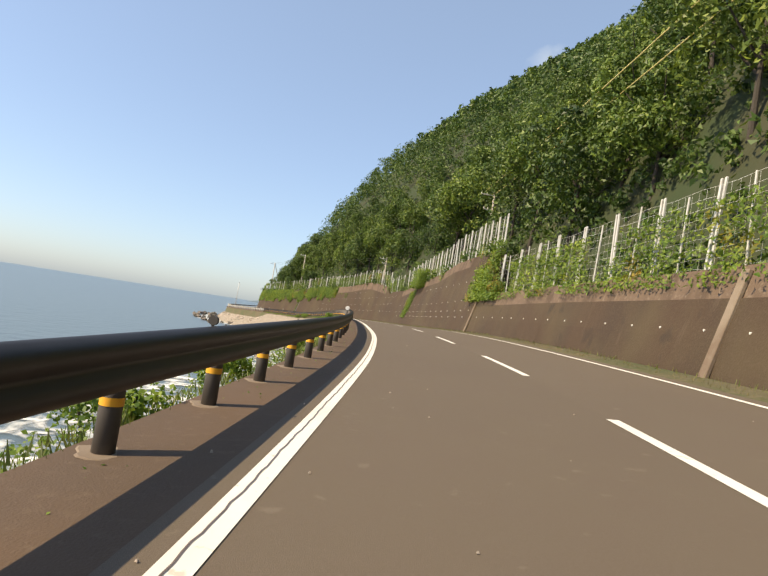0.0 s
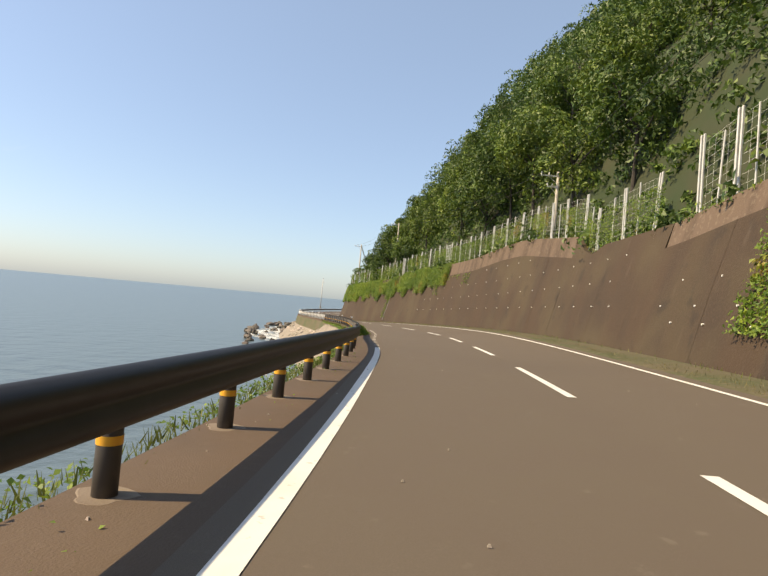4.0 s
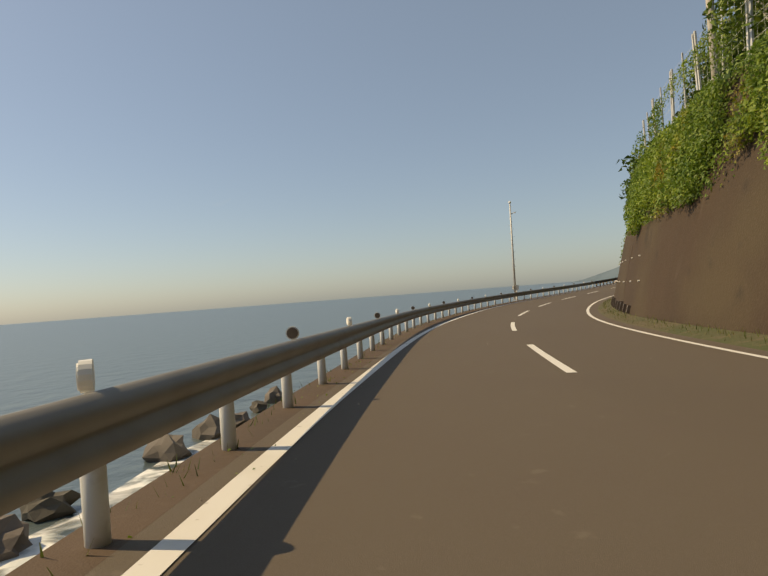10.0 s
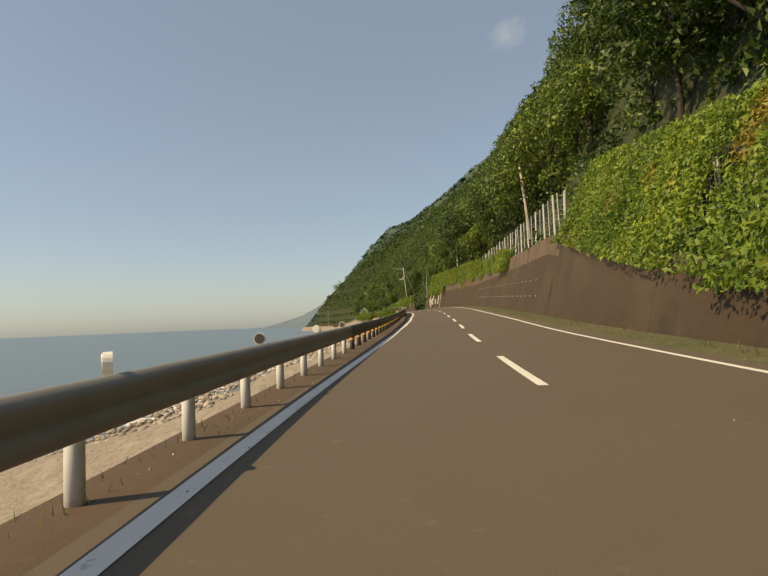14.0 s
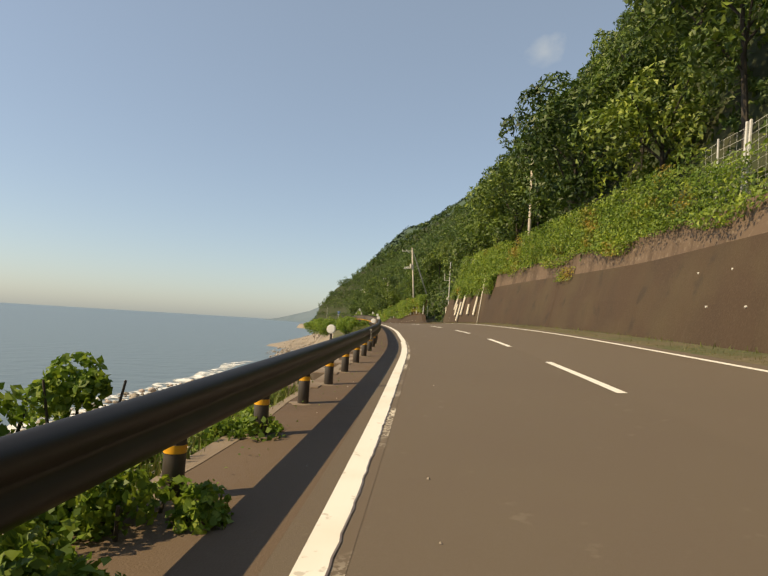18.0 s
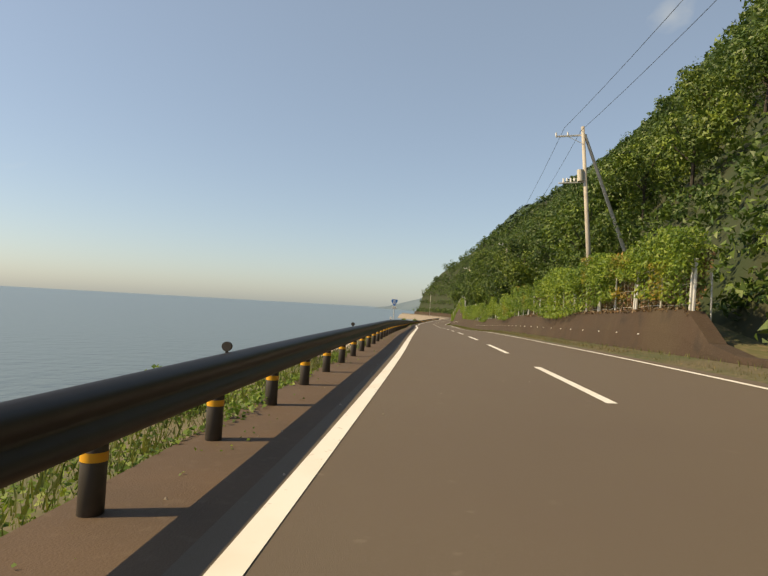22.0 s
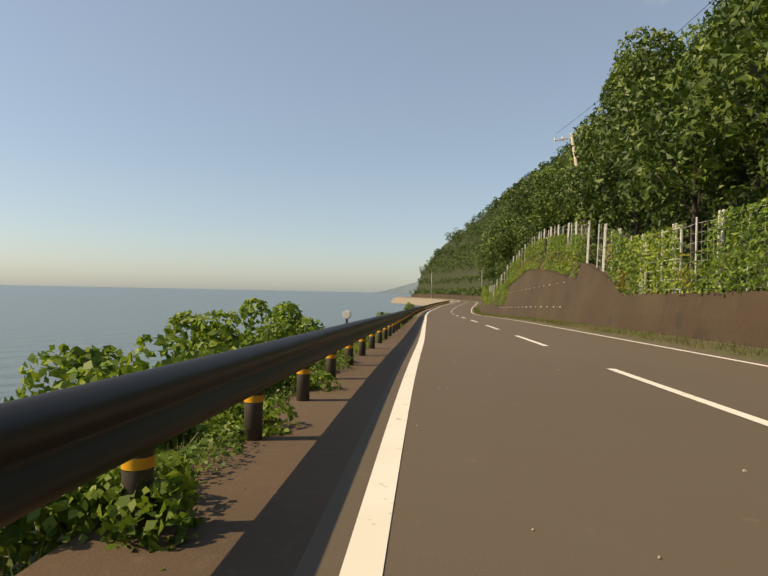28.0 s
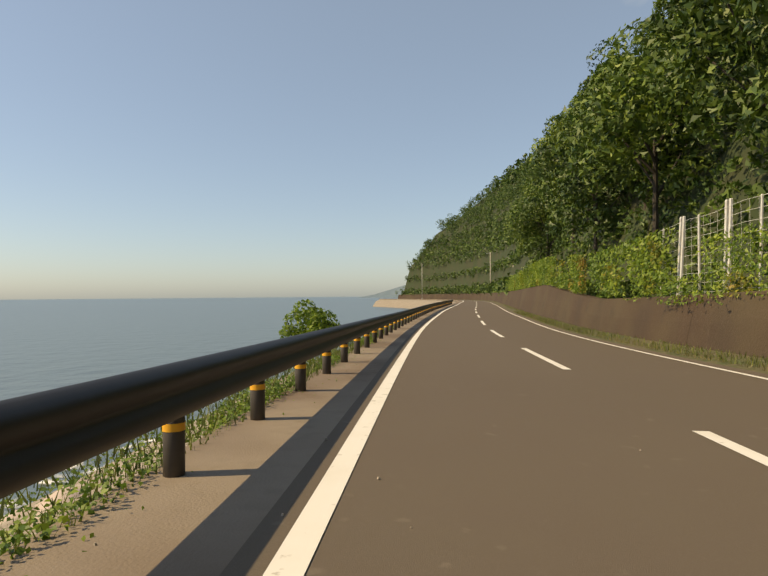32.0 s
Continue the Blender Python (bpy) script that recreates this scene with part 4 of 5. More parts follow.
# ---- ivy, creepers and grass ----
def creeper(s0, s1, z0, z1, density, depth=0.3, size=0.2, lean=None, noise_scale=0.35, cover=0.0):
    """Leaves over the wall's face and the fence above it. z0, z1: numbers or tables along s."""
    f0 = z0 if callable(z0) else (lambda s: np.full_like(s, z0))
    f1 = z1 if callable(z1) else (lambda s: np.full_like(s, z1))
    n = int((s1 - s0) * 6 * density * 1.9)
    s = rng.uniform(s0, s1, n)
    lo, hi = f0(s), f1(s)
    z = lo + (hi - lo) * rng.random(n)
    keep = rng.random(n) < np.clip((hi - lo) / 6, 0, 1)
    nz = np.array([noise.noise((a * noise_scale, b * noise_scale, s0)) for a, b in zip(s, z)])
    keep &= nz > cover - 0.35 * rng.random(n)
    s, z = s[keep], z[keep]
    top = WALL_Z(s)
    u = WALL_U(s) + SLOPE * np.minimum(z, top) + np.where(z > top, 0.25 + (lean or 0) * (z - top), 0) - rng.random(len(s)) ** 1.5 * depth
    p = at(s, u, z)
    side = at(s, u - 1.0, z) - p
    side[:, 2] = 0.5
    return fine_leaves(p, side, size * 0.76, 0.6)


def up(k):
    return lambda s: WALL_Z(s) + k


GREEN = [
    creeper(40, 83, up(-0.5), up(2.1), 60, 0.35, 0.2, cover=0.02),
    creeper(80.5, 88, 2.6, up(0.8), 130, 0.7, 0.24, cover=-0.3),
    creeper(88, 124, up(-0.1), up(1.2), 45, 0.15, 0.18, cover=0.22),
    creeper(102.6, 103.6, up(-0.9), up(0.3), 90, 0.3, 0.15, cover=-0.3),
    creeper(111.4, 115.8, up(-0.9), up(1.5), 420, 1.4, 0.17, cover=-0.5),
    creeper(114.8, 118, 1.1, 4.9, 150, 0.35, 0.17, cover=-0.15),
    creeper(126, 168, up(0.0), up(2.0), 110, 0.05, 0.13, cover=0.06),
    creeper(157, 164, up(-2.6), up(-1.4), 25, 0.35, 0.2, cover=0.15),
    creeper(164, 232, lambda s: WALL_Z(s) - 2.6 + 0.5 * np.sin(s * 0.9) + 0.4 * np.sin(s * 2.3), up(0.2), 380, 0.55, 0.15, cover=-0.25),
    creeper(206, 231, 3.6, up(-1.5), 90, 0.35, 0.15, cover=0.1),
    creeper(166, 232, up(-0.2), up(2.1), 110, 0.1, 0.14, cover=0.1),
    creeper(200, 226, 4.4, up(-1.6), 50, 0.3, 0.16, cover=0.1),
    creeper(185.6, 187.4, 0.8, up(-2), 160, 0.35, 0.15, cover=-0.1),
    creeper(232, 264, up(-1.2), up(1.8), 70, 0.5, 0.2, cover=0.12),
    creeper(244, 262, 2.5, up(-1), 40, 0.3, 0.18, cover=0.26),
    creeper(258, 265, 2.6, up(2.4), 70, 0.7, 0.16, cover=0.08),
    creeper(265.5, 276, 1.2, 9.0, 190, 0.7, 0.22, lean=0.55, cover=-0.3),
    creeper(276, 299, up(-0.4), up(4.5), 150, 0.6, 0.22, lean=0.5, cover=-0.2),
    creeper(320.4, 326.4, up(-1.1), up(1.0), 260, 1.1, 0.18, cover=-0.3),
    creeper(326, 386, lambda s: WALL_Z(s) - 0.3 - 0.4 * np.sin(s * 0.7), up(1.6), 150, 0.7, 0.18, cover=0.02),
    creeper(376, 390, lambda s: 3.2 + 0.5 * np.sin(s * 1.9), up(2.6), 380, 0.8, 0.17, lean=0.15, cover=-0.2),
    creeper(358, 360.5, 2.9, 3.7, 120, 0.4, 0.15, cover=-0.3),
    creeper(346, 376, up(-0.2), up(2.6), 190, 0.9, 0.17, lean=0.1, cover=-0.02),
    creeper(404, 478, lambda s: WALL_Z(s) + 0.1 + 0.4 * np.sin(s * 0.31), lambda s: WALL_Z(s) + 1.5 + 0.7 * np.sin(s * 0.35) + 0.4 * np.sin(s * 1.1), 130, 0.6, 0.2, cover=0.0),
    creeper(404.6, 426, lambda s: WALL_Z(s) + 1.25 + 0.2 * np.sin(s * 1.7), lambda s: WALL_Z(s) + 2.5 + 0.25 * np.sin(s * 0.9), 420, 0.9, 0.17, lean=0.1, cover=-0.3),
    creeper(426, 478, up(0.6), lambda s: WALL_Z(s) + 1.7 + 0.7 * np.sin(s * 0.53), 170, 0.6, 0.17, cover=0.1),
    creeper(478, 508, up(0.0), up(2.4), 90, 0.4, 0.2, cover=-0.02),
    creeper(514, 547, up(-0.9), up(1.7), 170, 0.3, 0.15, cover=-0.02),
    creeper(547, 566, up(-0.1), up(1.6), 100, 0.2, 0.15, cover=0.05),
    creeper(541, 562, 1.3, up(0.6), 130, 0.4, 0.15, cover=0.05),
    creeper(562, 700, up(0.1), up(2.2), 90, 0.4, 0.2, cover=0.0),
]
tagged(new("creepers", quads_mesh("creepers", np.concatenate(GREEN), IVY)), "yellow-green creepers hanging over wall and fence", "creeper", kind="stuff")

dead = [creeper(404.6, 430, up(-0.1), up(1.9), 170, 0.08, 0.14, lean=0.25, cover=-0.2), creeper(515, 545, up(-0.3), up(0.6), 120, 0.25, 0.12, cover=-0.1)]
tagged(new("dead_creepers", quads_mesh("dead_creepers", np.concatenate(dead), DRYLEAF)), "dry brown creeper stems and dead leaves behind the low fence", "creeper", kind="stuff")


def tufts(s0, s1, ua, ub, n, height, z=0.0, follow=None):
    """Upright blades between two offsets (numbers, or offsets from a table)."""
    k = int((s1 - s0) * n)
    s = rng.uniform(s0, s1, k)
    keep = np.array([noise.noise((a * 0.23, ua * 3.1, 4.2)) for a in s]) > -0.25 + 0.5 * rng.random(k) - 0.35
    s = s[keep]
    q = rng.random(len(s))
    u = (follow(s) if follow else 0) + ua + (ub - ua) * q
    zz = z(s, q) if callable(z) else z
    p = at(s, u, zz)
    h = height * rng.uniform(0.4, 1.3, len(s))
    w = h * rng.uniform(0.05, 0.1, len(s))
    ang = rng.uniform(0, math.pi, len(s))
    side = np.stack([np.cos(ang), np.sin(ang), 0 * ang], 1) * w[:, None]
    tip = p + np.stack([rng.normal(0, 0.3, len(s)) * h, rng.normal(0, 0.3, len(s)) * h, h], 1)
    return np.stack([p - side, p + side, tip + side * 0.2, tip - side * 0.2], 1)


blades = [
    tufts(0, 640, -0.45, 0.05, 14, 0.14, 0.08, WALL_U),
    tufts(20, 180, -0.62, -0.15, 110, 0.12, -0.12, RAIL_U),
    tufts(182, 280, -0.26, 0.1, 14, 0.07, 0.0, RAIL_U),
    tufts(314, 334, -0.7, -0.25, 120, 0.14, -0.03, RAIL_U),
    tufts(470, 600, -1.0, 0.0, 80, 0.13, 0.06, WALL_U),
    tufts(352, 402, -1.3, -0.25, 220, 0.11, -0.06, RAIL_U),
    tufts(425, 600, -1.3, -0.25, 220, 0.11, -0.06, RAIL_U),
    tufts(395, 600, -0.4, -0.1, 90, 0.08, 0.0, RAIL_U),
    tufts(386, 430, -0.8, -0.25, 130, 0.09, -0.06, RAIL_U),
    tufts(84, 92.5, -0.9, -0.25, 110, 0.2, -0.05, RAIL_U),
]
tagged(new("grass", quads_mesh("grass", np.concatenate(blades), GRASS)), "yellow-green roadside grass and weeds", "grass", kind="stuff")


dry = [tufts(0, 600, 3.75, 4.4, 60, 0.06, 0.03), tufts(0, 600, 4.0, 4.9, 45, 0.08, 0.05), tufts(405, 600, 3.7, 4.9, 110, 0.09, 0.04)]
tagged(new("dry_grass", quads_mesh("dry_grass", np.concatenate(dry), DRYGRASS)), "short dry brownish grass on the verge below the wall", "grass", kind="stuff")


def weeds(s0, s1, ua, ub, n, height, size):
    """Low leafy weeds in patches along the rail."""
    k = int((s1 - s0) * n)
    s = rng.uniform(s0, s1, k)
    q = rng.random(k)
    u = RAIL_U(s) + ua + (ub - ua) * q
    nz = np.array([noise.noise((a * 0.5, b * 1.6, 1.7)) for a, b in zip(s, u)])
    keep = nz > 0.9 * np.clip((q - 0.7) / 0.3, 0, 1) - 0.4 + 0.25 * rng.random(k)
    s, u, nz, q = s[keep], u[keep], nz[keep], q[keep]
    p = at(s, u, np.where(u < RAIL_U(s) - 0.3, -0.22, 0.0) + height * rng.random(len(s)) * np.clip(0.5 + nz, 0.15, 1) * (1 - 0.6 * q))
    d = np.tile([[0.1, -0.3, 1.0]], (len(s), 1))
    return leaf_quads(p, d, size, 0.5)


low_weeds = [weeds(40, 560, 0.0, 0.4, 6, 0.1, 0.03), weeds(478, 560, -1.0, 0.14, 1100, 0.38, 0.042), weeds(352, 400, -1.1, 0.1, 500, 0.3, 0.06), weeds(400, 422, -0.75, 0.0, 320, 0.16, 0.03), weeds(422, 478, -1.0, 0.1, 1250, 0.42, 0.042), weeds(313, 334, -0.9, -0.2, 420, 0.28, 0.06), weeds(40, 125, -0.9, -0.15, 220, 0.24, 0.055), weeds(142, 175, -0.9, -0.15, 260, 0.2, 0.055), weeds(560, 640, -1.0, -0.1, 200, 0.3, 0.07)]
tagged(new("weeds", quads_mesh("weeds", np.concatenate(low_weeds), SHRUBLEAF)), "low leafy green weeds growing under the guard rail", "weeds", kind="stuff")


def shrub(s, du, radius, height, leaves, size, z=-0.4, label="leafy green shrub on the seaward edge of the road"):
    """A shrub du metres seaward of the guard rail."""
    ob = tagged(new("shrub"), label, "shrub", "seaward shrubs")
    for i in range(3):
        a = i * 2.1 + s
        bm = bmesh.new()
        tube(bm, (0, 0, -0.6), (math.cos(a) * radius * 0.55, math.sin(a) * radius * 0.5, height * 0.75), 0.025, 0.01, 5)
        part("stem", bm, BARK, ob)
    p, d = crown_points(int(leaves * 2.2), radius, height, 14)
    p[:, 2] += height * 0.5
    child("foliage", quads_mesh("foliage", leaf_quads(p, d, size * 0.62), SHRUBLEAF), ob)
    ob.matrix_basis = post_pose(s, RAIL_U(s) - du, z)
    return ob


for s, du, r, h, n, q, z in (
        (49, 0.75, 0.4, 0.55, 700, 0.09, -0.25), (55.5, 0.9, 0.45, 0.5, 600, 0.09, -0.25), (46, 0.8, 0.5, 0.5, 600, 0.09, -0.3), (62, 1.0, 0.5, 0.5, 500, 0.1, -0.3),
        (98, 0.9, 0.45, 0.55, 600, 0.1, -0.3), (101, 0.9, 0.4, 0.5, 500, 0.1, -0.3),
        (137.2, -0.05, 0.75, 0.55, 2700, 0.078, -0.25), (138.6, -0.2, 0.75, 0.6, 2850, 0.078, -0.2), (139.9, -0.15, 0.7, 0.6, 2850, 0.078, -0.2), (141.0, 0.05, 0.5, 0.5, 1800, 0.078, -0.2), (135.6, 0.15, 0.7, 0.5, 2100, 0.078, -0.25), (140.6, 0.9, 0.5, 0.5, 600, 0.1, -0.3),
        (320, 1.2, 0.7, 0.6, 900, 0.12, -0.5), (322.3, 1.1, 0.7, 1.2, 1100, 0.13, -0.5), (325, 1.0, 0.7, 1.3, 1200, 0.13, -0.5), (327.6, 1.0, 0.6, 1.35, 1300, 0.12, -0.4), (328.9, 1.1, 0.6, 1.4, 1300, 0.12, -0.4), (327.7, 0.1, 0.6, 0.6, 1500, 0.1, -0.25), (326.6, 0.0, 0.6, 0.6, 1500, 0.1, -0.25), (330.2, 0.2, 0.55, 0.35, 900, 0.1, -0.25), (332, 0.8, 0.5, 0.4, 600, 0.12, -0.5), (334.5, 0.9, 0.5, 0.4, 500, 0.12, -0.5),
        (366, 1.5, 0.9, 0.9, 1300, 0.14, -0.5), (368, 1.6, 0.9, 1.0, 1300, 0.14, -0.5), (370, 1.5, 0.9, 0.95, 1300, 0.14, -0.5), (372, 1.6, 0.9, 1.0, 1300, 0.14, -0.5), (374, 1.6, 0.9, 1.05, 1300, 0.14, -0.5), (376, 1.6, 0.9, 1.15, 1300, 0.14, -0.5), (377.8, 1.5, 0.7, 0.9, 900, 0.14, -0.5), (370.8, 0.25, 0.6, 0.35, 1300, 0.11, -0.15), (373.5, 0.2, 0.4, 0.15, 500, 0.1, -0.1), (385, 3.0, 1.5, 1.0, 1400, 0.2, -1.15), (392, 4.0, 1.7, 1.1, 1500, 0.2, -1.25), (388, 4.5, 1.5, 1.0, 1200, 0.2, -1.25), (396, 2.6, 1.3, 0.8, 1000, 0.2, -1.15), (381, 3.0, 1.4, 0.9, 1200, 0.2, -1.15),
        (423, 0.9, 0.5, 0.7, 600, 0.13, -0.3), (425.2, 0.9, 0.5, 0.9, 600, 0.13, -0.3), (427.0, 0.9, 0.4, 0.9, 500, 0.13, -0.3),
        (475, 1.1, 0.8, 0.95, 1300, 0.14, -0.4), (477, 1.2, 0.8, 1.1, 1300, 0.14, -0.4), (479, 1.2, 0.8, 1.15, 1300, 0.15, -0.4), (481, 1.2, 0.8, 1.2, 1300, 0.15, -0.4), (483, 1.2, 0.8, 1.1, 1300, 0.15, -0.4), (485, 1.2, 0.8, 1.3, 1300, 0.15, -0.4), (487, 1.2, 0.8, 1.4, 1300, 0.15, -0.4), (488.9, 1.2, 0.75, 1.3, 1200, 0.15, -0.4), (491.2, 1.3, 0.7, 0.95, 900, 0.15, -0.4), (479, 0.1, 0.55, 0.3, 1100, 0.1, -0.2), (481, 0.15, 0.55, 0.35, 1100, 0.1, -0.2), (483, 0.15, 0.5, 0.3, 1000, 0.1, -0.2), (485.5, 0.3, 0.5, 0.3, 800, 0.1, -0.2),
        (514.6, 1.5, 0.8, 0.7, 900, 0.12, -0.5), (516.6, 1.7, 0.9, 0.8, 900, 0.12, -0.5), (518.6, 1.6, 0.7, 0.6, 600, 0.12, -0.5), (514, 0.25, 0.45, 0.3, 800, 0.1, -0.2), (511.5, 0.3, 0.45, 0.3, 800, 0.1, -0.2), (517.5, 0.3, 0.4, 0.25, 600, 0.1, -0.2),
        (558.8, 1.9, 1.0, 1.6, 1800, 0.13, -0.5)):
    shrub(s, du, r, h, n, q, z)


# ---- woods on the far mountain ----
far = []
for name, size, per in (("far_mountain", 5.5, 26),):
    ob = bpy.data.objects[name]
    for f in ob.data.polygons:
        n = int(f.area / 60)
        c = [ob.data.vertices[i].co for i in f.vertices]
        for q in range(min(n, 220)):
            a, b = rng.random(2)
            p = c[0].lerp(c[1], a).lerp(c[3].lerp(c[2], a), b)
            k = rng.normal(0, 1, (per // 4, 3))
            k /= np.linalg.norm(k, axis=1, keepdims=True)
            k[:, 2] = abs(k[:, 2])
            far.append(fine_leaves(np.array(p) + k * rng.uniform(2, 5), k * 0.4 + np.array([-0.6, -0.2, 0.8]), size, 0.15))
tagged(new("far_wood", quads_mesh("far_wood", np.concatenate(far), FAR1)), "distant green wood covering the far mountain", "wood", kind="stuff")


# ---- fences on the wall ----
bm = bmesh.new()
for y in (-0.11, 0.11):
    box(bm, (0.07, 0.09, 1.0), (0, y, 0.5), 0.01)
double_post = bpy.data.meshes.new("fence_post")
bm.to_mesh(double_post)
bm.free()
double_post.materials.append(STEEL)
bm = bmesh.new()
box(bm, (0.05, 0.06, 1.0), (0, 0, 0.5), 0.008)
single_post = bpy.data.meshes.new("fence_post")
bm.to_mesh(single_post)
bm.free()
single_post.materials.append(STEEL)


def fence(s0, s1, height, step=1.6, back=0.3, wires=9, label="galvanised rockfall fence with wire mesh on the wall"):
    ob = tagged(new("rockfall_fence"), label, "fence")
    for i, s in enumerate(np.arange(s0, s1, step)):
        s = s + random.uniform(-0.12, 0.12)
        h = height * random.uniform(0.94, 1.06) if i % 2 else height * 1.05
        m = post_pose(s, WALL_U(s) + SLOPE * WALL_Z(s) + back, float(WALL_Z(s)) - 0.25) @ pose(0, 0, 0, random.uniform(-1.5, 1.5), random.uniform(-1, 3), 0) @ Matrix.Diagonal((1, 1, h + 0.25, 1))
        child("fence_post", double_post if i % 2 == 0 else single_post, ob, "", m)
    s = np.arange(s0, s1, step / 2)
    u = WALL_U(s) + SLOPE * WALL_Z(s) + back + 0.05
    quads = []
    for k in range(wires):
        z = WALL_Z(s) + 0.1 + (height - 0.2) * k / (wires - 1) - 0.03 * np.sin(s * 2)
        a, b = at(s, u, z - 0.004), at(s, u, z + 0.004)
        quads.append(np.stack([a[:-1], a[1:], b[1:], b[:-1]], 1))
    sv = np.arange(s0, s1, 0.4)
    uv = WALL_U(sv) + SLOPE * WALL_Z(sv) + back + 0.055
    quads.append(np.stack([at(sv, uv, WALL_Z(sv)), at(sv + 0.01, uv, WALL_Z(sv)), at(sv + 0.01, uv, WALL_Z(sv) + height - 0.1), at(sv, uv, WALL_Z(sv) + height - 0.1)], 1))
    child("wire_mesh", quads_mesh("wire_mesh", np.concatenate(quads), STEEL), ob, "grey wire mesh")
    return ob


fence(41, 83, 2.7, 1.7)
fence(85.5, 123.5, 2.9, 1.05)
fence(127, 166, 2.5, 1.5)
fence(166, 236, 2.5, 1.9, label="rockfall fence overgrown with creepers on the wall")
fence(268, 296, 3.0, 2.2, 2.2, label="rockfall fence half buried in creepers above the wall")
fence(299, 346, 2.6, 1.7)
fence(384, 392.3, 2.3, 1.1, 0.6)
fence(405, 476, 1.5, 2.1, 0.15, 3, "low wire fence overgrown with creepers on the wall")
fence(478, 512, 2.4, 1.6, 0.3, 8)
fence(514, 564, 2.4, 1.5)


def ladder_gate(s, width=3.2, height=2.4, rungs=7):
    ob = tagged(new("fence_gate"), "pale galvanised gate of bars set in the fence", "gate")
    z, u = float(WALL_Z(s)), WALL_U(s) + SLOPE * WALL_Z(s) + 0.2
    for y in (-width / 2, 0, width / 2):
        bm = bmesh.new()
        box(bm, (0.07, 0.08 if y else 0.05, height), (0, y, height / 2), 0.01)
        part("upright", bm, STEEL, ob)
    for k in range(rungs):
        bm = bmesh.new()
        tube(bm, (0, -width / 2, 0.15 + (height - 0.25) * k / (rungs - 1)), (0, width / 2, 0.15 + (height - 0.25) * k / (rungs - 1)), 0.025, seg=6)
        part("bar", bm, STEEL, ob)
    ob.matrix_basis = post_pose(s, u, z)


ladder_gate(501.2)
ladder_gate(166.5, 1.2, 2.4, 8)
ladder_gate(184.5, 1.0, 2.6, 8)


# ---- poles and cables ----
def utility_pole(s, u, top, base=None, arms=((0.3, 1.5),), strut=False, transformer=False, lean=0.0, label="grey concrete utility pole with a steel crossarm"):
    if base is None:
        base = float(hill_z(s, u - WALL_U(s))) - 1.0
    ob = tagged(new("utility_pole"), label, "utility pole", "utility poles")
    base, top = base + float(GRADE(s)), top + float(GRADE(s))
    h = top - base
    bm = bmesh.new()
    tube(bm, (0, 0, 0), (0, 0, h), 0.17, 0.1, 14)
    part("shaft", bm, POLE, ob, smooth=True)
    for down, length in arms:
        bm = bmesh.new()
        box(bm, (length, 0.08, 0.1), (-length / 2 + 0.25, 0.14, h - down), 0.01)
        arm = part("crossarm", bm, STEEL, ob)
        bm = bmesh.new()
        tube(bm, (-length * 0.5, 0.14, h - down), (0, 0.12, h - down - 0.55), 0.02, seg=6)
        part("brace", bm, STEEL, ob)
        for q in (0.98, 0.6, 0.1):
            bm = bmesh.new()
            tube(bm, (-length * q + 0.25, 0.14, h - down + 0.05), (-length * q + 0.25, 0.14, h - down + 0.25), 0.06, 0.04, 8)
            part("insulator", bm, WHITE, ob)
    if transformer:
        bm = bmesh.new()
        tube(bm, (-0.28, 0, h - 3.4), (-0.28, 0, h - 2.7), 0.2, seg=12)
        part("transformer", bm, BOXGREY, ob)
        for k in range(5):
            bm = bmesh.new()
            tube(bm, (-0.4 - k * 0.22, 0.15, h - 3.4 + 0.06 * (k % 2)), (-0.4 - k * 0.22, 0.15, h - 3.15), 0.07, 0.05, 8)
            part("insulator", bm, WHITE, ob)
        bm = bmesh.new()
        box(bm, (1.6, 0.07, 0.08), (-0.8, 0.12, h - 3.45), 0.01)
        part("crossarm", bm, STEEL, ob)
    if strut:
        bm = bmesh.new()
        tube(bm, (0.1, 0, h - 0.5), (2.6, 0.6, h * 0.35), 0.09, 0.12, 10)
        part("strut", bm, POLE, ob)
    x, y, _ = at(s, u)
    ob.matrix_basis = pose(x, y, base, 0, 0, heading(s)) @ pose(0, 0, 0, 0, -lean, 0)
    x, y, _ = at(s, u - h * math.sin(radians(lean)))
    return (x, y, top)


tops = [
    (*at(8, 13.5)[:2], 17.5),
    utility_pole(101.5, 10.8, 15.9, arms=((0.3, 1.7), (1.9, 1.2))),
    utility_pole(143.0, 8.4, 12.6, arms=((0.3, 1.5), (1.1, 1.0))),
    utility_pole(199.3, 10.3, 17.2),
    utility_pole(225.2, 7.8, 15.7, arms=((0.4, 1.6),), strut=True),
    utility_pole(315.7, 8.0, 14.6, lean=5.5),
    utility_pole(373.7, 8.6, 15.0),
    utility_pole(421.6, 7.8, 13.4, arms=((0.5, 1.9),), strut=True, transformer=True, lean=5.0, label="weathered utility pole with transformer, insulators and leaning strut"),
    utility_pole(477.2, 10.1, 13.8),
    utility_pole(523.0, 9.2, 14.2, lean=10.0),
    utility_pole(720.6, 7.6, 14.6, 0.0),
]
utility_pole(690.0, 9.5, 11.0, 0.0)


